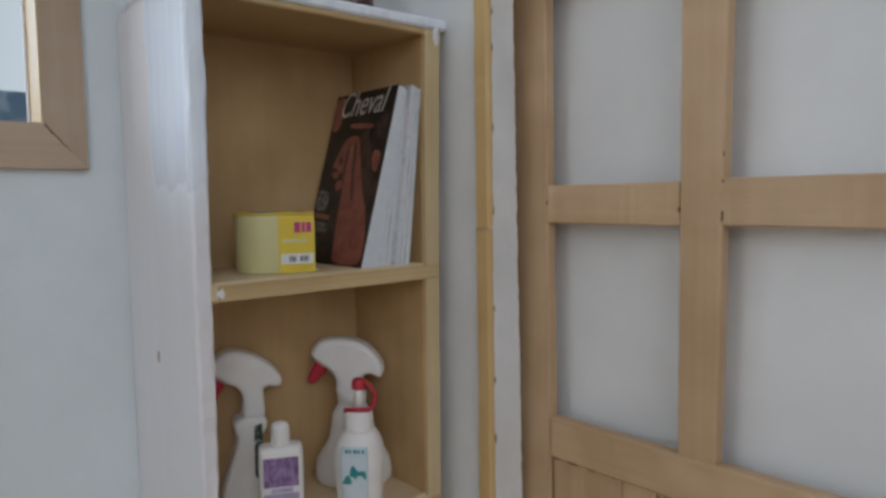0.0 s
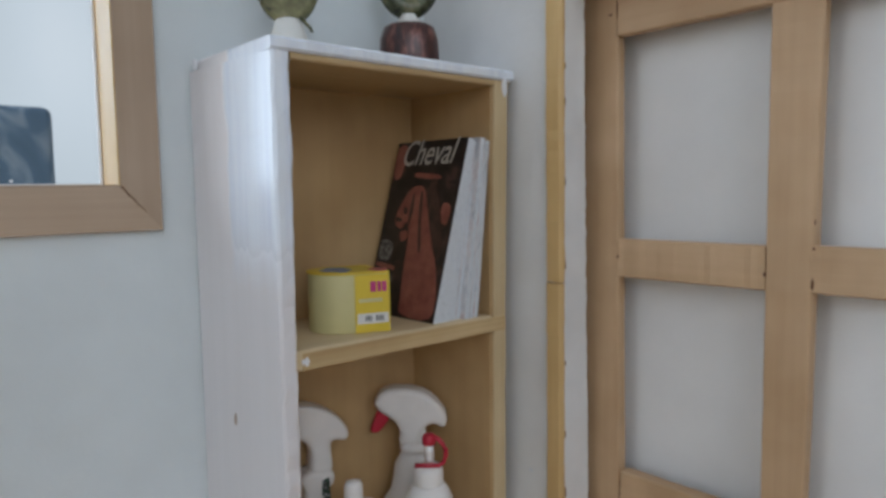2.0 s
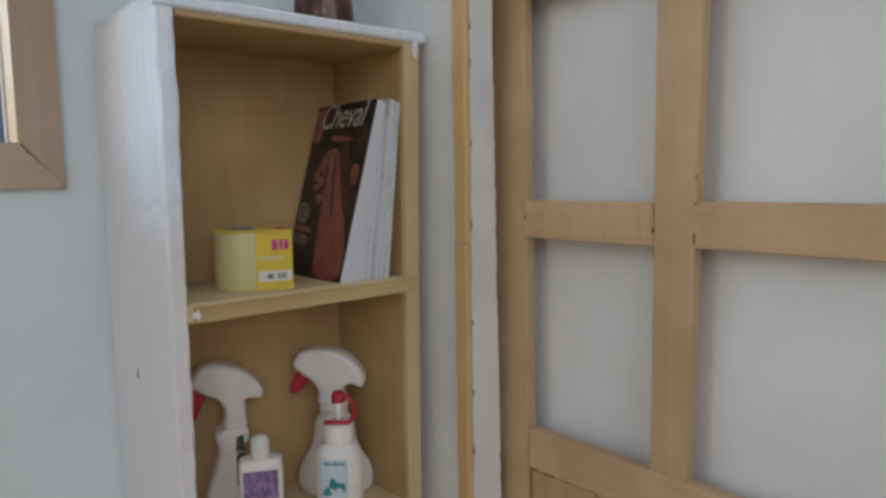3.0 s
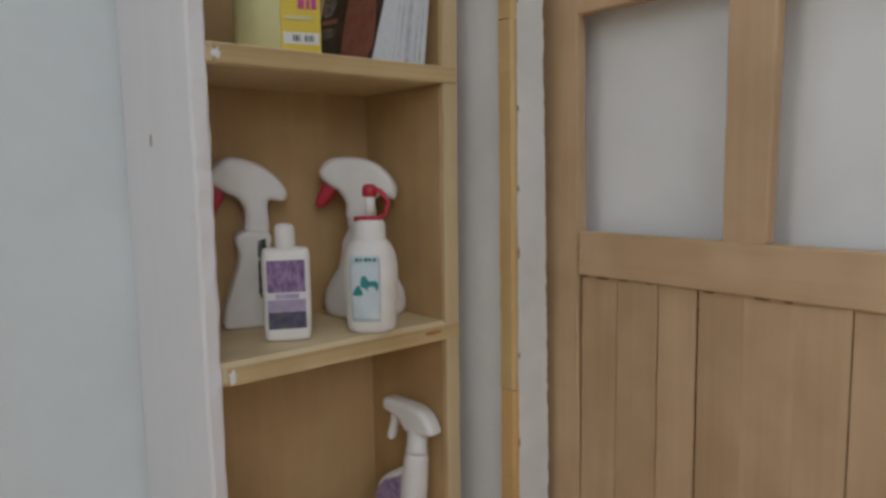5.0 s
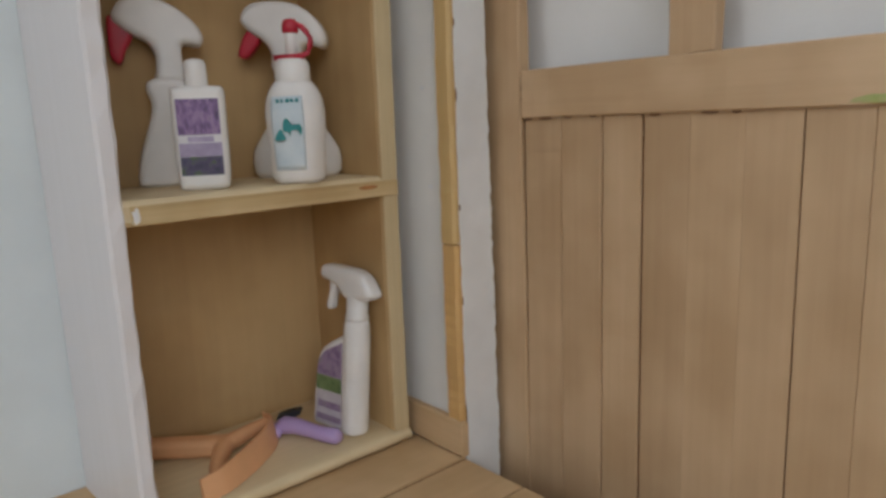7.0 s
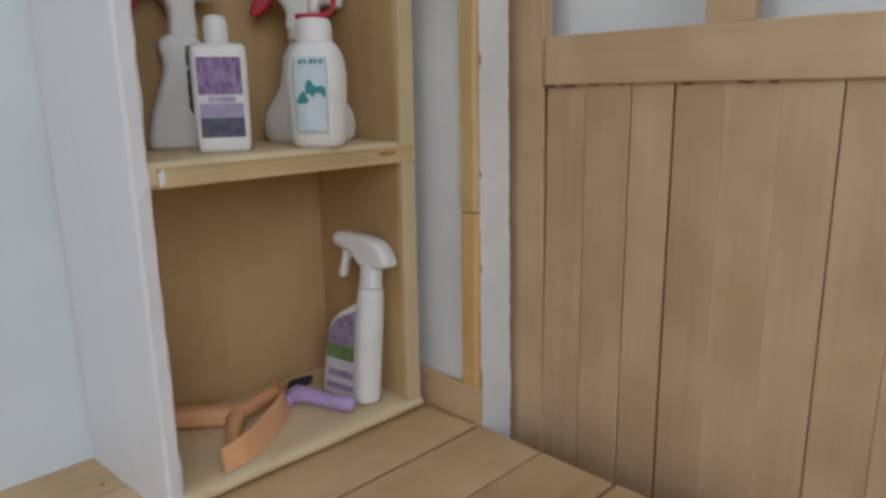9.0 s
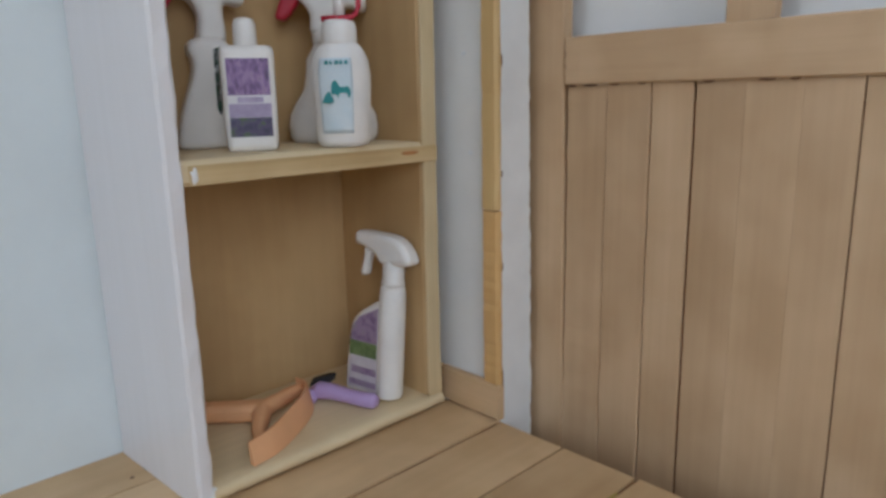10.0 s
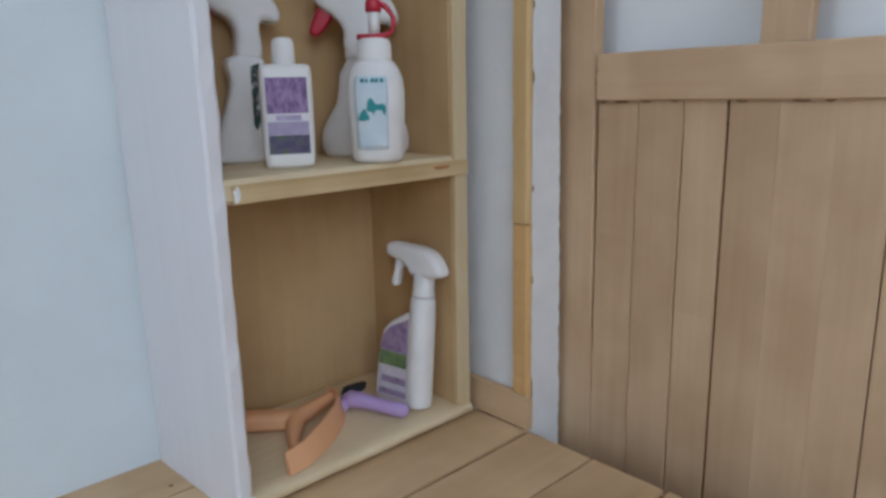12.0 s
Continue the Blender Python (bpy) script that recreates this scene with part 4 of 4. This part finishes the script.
for i in range(NMAG):
    lean = 15.8 if i == 0 else 10.8 - 0.9 * i
    mag = thing("magazine", (0, 0, 0), 0, "glossy magazine with a dark cover and rust-coloured picture" if i == 0 else "glossy magazine, white page edges showing", "magazine", "leaning magazines")
    mag.matrix_world = pose(foot * U, (1.359 + 0.006 * ((i * 7) % 3) - 0.004 * i) * U, 1.2035 * U, 0, lean, 0)
    h = MAGH - (0.0 if i == 0 else 0.012 + 0.007 * ((i * 5) % 3))
    t = thick[i]
    bm = bmesh.new()
    box(bm, 0.0018, t - 0.0015, 0.0, MAGW, 0.001, h)
    bmesh.ops.subdivide_edges(bm, edges=[e for e in bm.edges if abs(e.verts[0].co.z - e.verts[1].co.z) > 0.1], cuts=14, use_grid_fill=True)
    for v in bm.verts:
        far = v.co.x > t / 2
        near = 1 - v.co.y / MAGW
        if far:
            v.co.x += 0.0015 * math.sin(15 * v.co.z / h + i) * near
            if i == 0:
                v.co.x += 0.036 * near * max(0.0, 1 - v.co.z / h) ** 1.1
        v.co.y += 0.0016 * noise.noise(Vector((i, v.co.z * 40, 0)))
    part("page_block", bm, M_PAGES, mag, "white page edges")
    cov = part("cover", new_box(0.0, 0.0013, 0.001, MAGW, 0.0, h + 0.001), M_COVER if i == 0 else M_PINK, mag, "printed front cover")
    if i:
        part("cover", new_box(t - 0.0013, t, -0.001, MAGW, 0.0, h), M_PINK, mag)
    if i == 0:
        def art(pts, mat, x=-0.0006):
            bm = slab(smooth_outline([Vector((p[0] * MAGW, p[1] * h)) for p in pts], 3), 0.0008)
            bmesh.ops.rotate(bm, verts=bm.verts, cent=(0, 0, 0), matrix=Matrix.Rotation(radians(90), 3, "Z"))
            bmesh.ops.translate(bm, verts=bm.verts, vec=(x, 0, 0))
            return part("print", bm, mat, cov)
        art([(0.56, 0.74), (0.68, 0.71), (0.80, 0.59), (0.80, 0.52), (0.70, 0.49), (0.64, 0.53), (0.57, 0.47), (0.55, 0.30), (0.51, 0.10), (0.46, 0.02), (0.06, 0.02), (0.05, 0.20), (0.20, 0.42), (0.36, 0.60), (0.46, 0.72)], M_RUST, -0.0012)
        art([(0.40, 0.74), (0.30, 0.76), (0.10, 0.46), (0.08, 0.34), (0.16, 0.36), (0.34, 0.58)], M_COVER2, -0.0016)
        art([(0.70, 0.47), (0.60, 0.48), (0.58, 0.44), (0.66, 0.42)], M_RUST, -0.0012)
        for pts in (((0.66, 0.61), (0.71, 0.615), (0.70, 0.58), (0.65, 0.575)), ((0.80, 0.555), (0.72, 0.55), (0.71, 0.535), (0.79, 0.53)),
                    ((0.47, 0.70), (0.43, 0.55), (0.36, 0.38), (0.39, 0.38), (0.46, 0.54), (0.50, 0.68)), ((0.60, 0.70), (0.57, 0.60), (0.60, 0.50), (0.62, 0.60))):
            art(pts, M_COVER2, -0.0016)
        for j in range(12):
            rj = random.Random(900 + j)
            cx, cz, r1, r2 = rj.uniform(0.08, 0.92), rj.uniform(0.04, 0.76), rj.uniform(0.02, 0.08), rj.uniform(0.012, 0.05)
            art([(min(0.98, max(0.02, cx + r1 * math.cos(a) * rj.uniform(0.5, 1.2))), max(0.01, cz + r2 * math.sin(a) * rj.uniform(0.5, 1.2))) for a in (0, 1, 2.1, 3.1, 4.2, 5.2)],
                (M_GREYPRINT, M_COVER2, M_COVER, M_COVER2)[j % 4], -0.0006 - 0.00015 * (j % 4))
        art([(0.06, 0.62), (0.16, 0.64), (0.18, 0.56), (0.08, 0.52)], M_RUST)
        art([(0.30, 0.80), (0.62, 0.815), (0.62, 0.79), (0.30, 0.775)], M_RUST)
        art([(0.78, 0.40), (0.95, 0.42), (0.96, 0.32), (0.80, 0.31)], M_GREYPRINT)
        art([(0.68, 0.275), (0.97, 0.29), (0.97, 0.268), (0.68, 0.253)], M_RUST)
        art([(0.72, 0.225), (0.97, 0.24), (0.97, 0.19), (0.72, 0.18)], M_GREYPRINT)
        art([(0.84, 0.97), (0.98, 0.97), (0.98, 0.80), (0.86, 0.80)], M_RUST)
        cu = bpy.data.curves.new("title", "FONT")
        cu.body, cu.size, cu.shear, cu.extrude = "Cheval", 0.082 * U, 0.35, 0.0003 * U
        tob = bpy.data.objects.new("title", cu)
        scene.collection.objects.link(tob)
        bpy.context.view_layer.update()
        me = bpy.data.meshes.new_from_object(tob.evaluated_get(bpy.context.evaluated_depsgraph_get()))
        bpy.data.objects.remove(tob)
        xs = [v.co.x for v in me.vertices]
        k = 0.76 * MAGW * U / (max(xs) - min(xs))
        for v in me.vertices:
            x, y, z = v.co
            v.co = (-0.0012 * U - z, 0.86 * MAGW * U - (x - min(xs)) * k, 0.862 * h * U + y * 1.15)
        me.materials.clear()
        me.materials.append(M_TITLE)
        title = new("title", me)
        title.parent = cov
    foot += 0.055 if i == 0 else t

# ---- yellow plaster box ----
M_CREAM = paint("cream_card", (0.66, 0.60, 0.30), 0.5, 0.05, 0.2)
M_YELLOW = paint("yellow_card", (0.78, 0.58, 0.06), 0.45, 0.06, 0.2)
M_LABELW = plastic("white_label", (0.75, 0.74, 0.72), 0.5)
M_PINKINK = plastic("pink_ink", (0.55, 0.05, 0.22), 0.5)
M_GREYINK = plastic("grey_ink", (0.10, 0.10, 0.10), 0.5)
tub = thing("plaster_box", (0.877, 1.443, S1), -14, "small round-ended yellow card box with a white barcode label", "box")


def plan_prism(pts, z0, z1, bev=0.003):
    bm = slab([Vector(p) for p in pts], z1 - z0, bev, 2)
    for v in bm.verts:
        v.co = Vector((v.co.x, v.co.z, (z0 + z1) / 2 + v.co.y))
    return bm


outline = [(0.062, -0.055)] + [(0.062, 0.085), (-0.02, 0.097)] + [(-0.02 - 0.07 * math.sin(a), 0.025 + 0.072 * math.cos(a)) for a in [math.pi * i / 30 for i in range(1, 30)]] + [(-0.012, -0.050)]
part("body", plan_prism(outline, 0.0, 0.126), M_CREAM, tub, smooth=True)
lid = part("lid", plan_prism([(x * 1.03, y * 1.03) for x, y in outline], 0.1265, 0.131, 0.0015), M_YELLOW, tub, "yellow printed lid")
part("print", blob((-0.03, 0.02, 0.1315), (0.03, 0.045, 0.0016), 31, 2, 0.5), plastic("blue_ink", (0.20, 0.26, 0.42), 0.5), lid)
part("print", blob((0.052, -0.02, 0.1315), (0.022, 0.035, 0.0018), 32, 2, 0.5), plastic("coral_ink", (0.62, 0.16, 0.17), 0.5), lid)
sleeve = part("sleeve", plan_prism([(-0.014, -0.0525), (0.0635, -0.0575), (0.0655, 0.086), (0.0632, 0.086), (0.0622, -0.0555), (-0.014, -0.0507)], 0.0005, 0.125, 0.0), M_YELLOW, tub, "bright yellow card face")


def face_bar(name, x0, x1, z0, z1, mat, lift=0.0012):
    ang = math.atan2(-0.005, 0.0775)
    bm = new_box(x0, x1, -lift, 0.0004, z0, z1)
    bmesh.ops.rotate(bm, verts=bm.verts, cent=(0, 0, 0), matrix=Matrix.Rotation(ang, 3, "Z"))
    bmesh.ops.translate(bm, verts=bm.verts, vec=(-0.014, -0.0525, 0))
    return part(name, bm, mat, sleeve)


face_bar("label", 0.004, 0.074, 0.020, 0.042, M_LABELW)
for i, (a, w) in enumerate(((0.022, 0.003), (0.027, 0.005), (0.034, 0.002), (0.045, 0.004), (0.051, 0.002), (0.055, 0.004), (0.061, 0.002))):
    face_bar("print_bar", a, a + w, 0.025, 0.037, M_GREYINK, 0.0018)
for a, w in ((0.034, 0.012), (0.050, 0.007), (0.060, 0.010)):
    face_bar("print_bar", a, a + w, 0.088, 0.110, M_PINKINK, 0.0018)
face_bar("print_bar", 0.008, 0.060, 0.066, 0.074, M_CREAM, 0.0018)
part("tab", lathe([(0.030, 0.001), (0.030, 0.004)], 20, at=(0.058, 0.0, 0)), M_LABELW, tub, "white round tab")

# ---- polished stone ornaments on the cabinet ----
TOPZ = 1.7895
M_STONE = mottled("olive_stone", [(0.30, (0.025, 0.022, 0.012)), (0.38, (0.12, 0.115, 0.05)), (0.55, (0.20, 0.185, 0.085)), (0.72, (0.34, 0.30, 0.15))], 0.035, 0.2)
M_STONE_D = mottled("dark_green_stone", [(0.32, (0.02, 0.022, 0.012)), (0.50, (0.075, 0.085, 0.04)), (0.70, (0.20, 0.18, 0.10))], 0.035, 0.2)
M_RED_STONE = mottled("red_brown_stone", [(0.32, (0.018, 0.009, 0.009)), (0.52, (0.075, 0.024, 0.020)), (0.70, (0.26, 0.11, 0.085))], 0.035, 0.3, stretch=(2, 2, 0.7))
M_CHALK = paint("chalk_white", (0.78, 0.77, 0.72), 0.6, 0.04, 0.4)
orn = thing("stone_ornament", (0.785, 1.52, TOPZ), -40, "flat olive stone disc on a white base", "ornament", "stone ornaments")
part("base", lathe([(0.042, 0.0), (0.042, 0.018), (0.038, 0.045), (0.033, 0.062), (0.028, 0.078), (0.02, 0.082)], 20), M_CHALK, orn, "white base", smooth=True)
disc = slab([Vector((0.068 * math.cos(a) * (1 + 0.03 * math.sin(3 * a)), 0.150 + 0.080 * math.sin(a))) for a in [2 * math.pi * i / 36 for i in range(36)]], 0.03, 0.011)
part("disc", disc, M_STONE, orn, "olive green stone disc", smooth=True)
part("stem", tube([(0.026, -0.012, 0.082), (0.036, -0.016, 0.072), (0.048, -0.02, 0.060), (0.052, -0.02, 0.050)], 0.0035, 8), M_STONE_D, orn)
orn = thing("stone_ornament", (1.125, 1.535, TOPZ), -40, "dark green stone ring on a red-brown stone base", "ornament", "stone ornaments")
part("base", lathe([(0.060, 0.0), (0.070, 0.012), (0.074, 0.04), (0.071, 0.085), (0.062, 0.112), (0.046, 0.122), (0.02, 0.124)], 24, 1, 0.8, 2.6), M_RED_STONE, orn, "red-brown polished base", smooth=True)
part("collar", lathe([(0.032, 0.122), (0.028, 0.132), (0.021, 0.140), (0.020, 0.146)], 18), M_CHALK, orn, "white collar", smooth=True)
bm = bmesh.new()
n = 40
out = [Vector((0.076 * math.cos(2 * math.pi * i / n), 0.222 + 0.088 * math.sin(2 * math.pi * i / n))) for i in range(n)]
inn = [Vector((0.012 + 0.030 * math.cos(2 * math.pi * i / n) * (1 + 0.30 * math.sin(4 * math.pi * i / n)), 0.230 + 0.040 * math.sin(2 * math.pi * i / n))) for i in range(n)]
rows = []
for o, c in zip(out, inn):
    mid = (o + c) / 2
    rows.append([bm.verts.new((p.x, y, p.y)) for p, y in ((o, 0.0), (o.lerp(c, 0.15), -0.012), (mid, -0.018), (o.lerp(c, 0.85), -0.012), (c, 0.0), (o.lerp(c, 0.85), 0.012), (mid, 0.018), (o.lerp(c, 0.15), 0.012))])
for i in range(n):
    r0, r1 = rows[i], rows[(i + 1) % n]
    for k in range(8):
        bm.faces.new((r0[k], r1[k], r1[(k + 1) % 8], r0[(k + 1) % 8]))
part("ring", bm, M_STONE_D, orn, "dark green stone ring", smooth=True)

for i, (x, z, r) in enumerate(((0.10, 1.60, 0.003), (0.16, 1.57, 0.004), (0.235, 1.545, 0.003), (0.20, 1.63, 0.002), (0.05, 1.66, 0.003), (0.30, 1.536, 0.004), (0.27, 1.69, 0.002))):
    part("speck", blob((x, 1.7592, z), (r, 0.0008, r), 60 + i, 1), M_DAB, win, "dried white speck on the pane" if i == 0 else "")
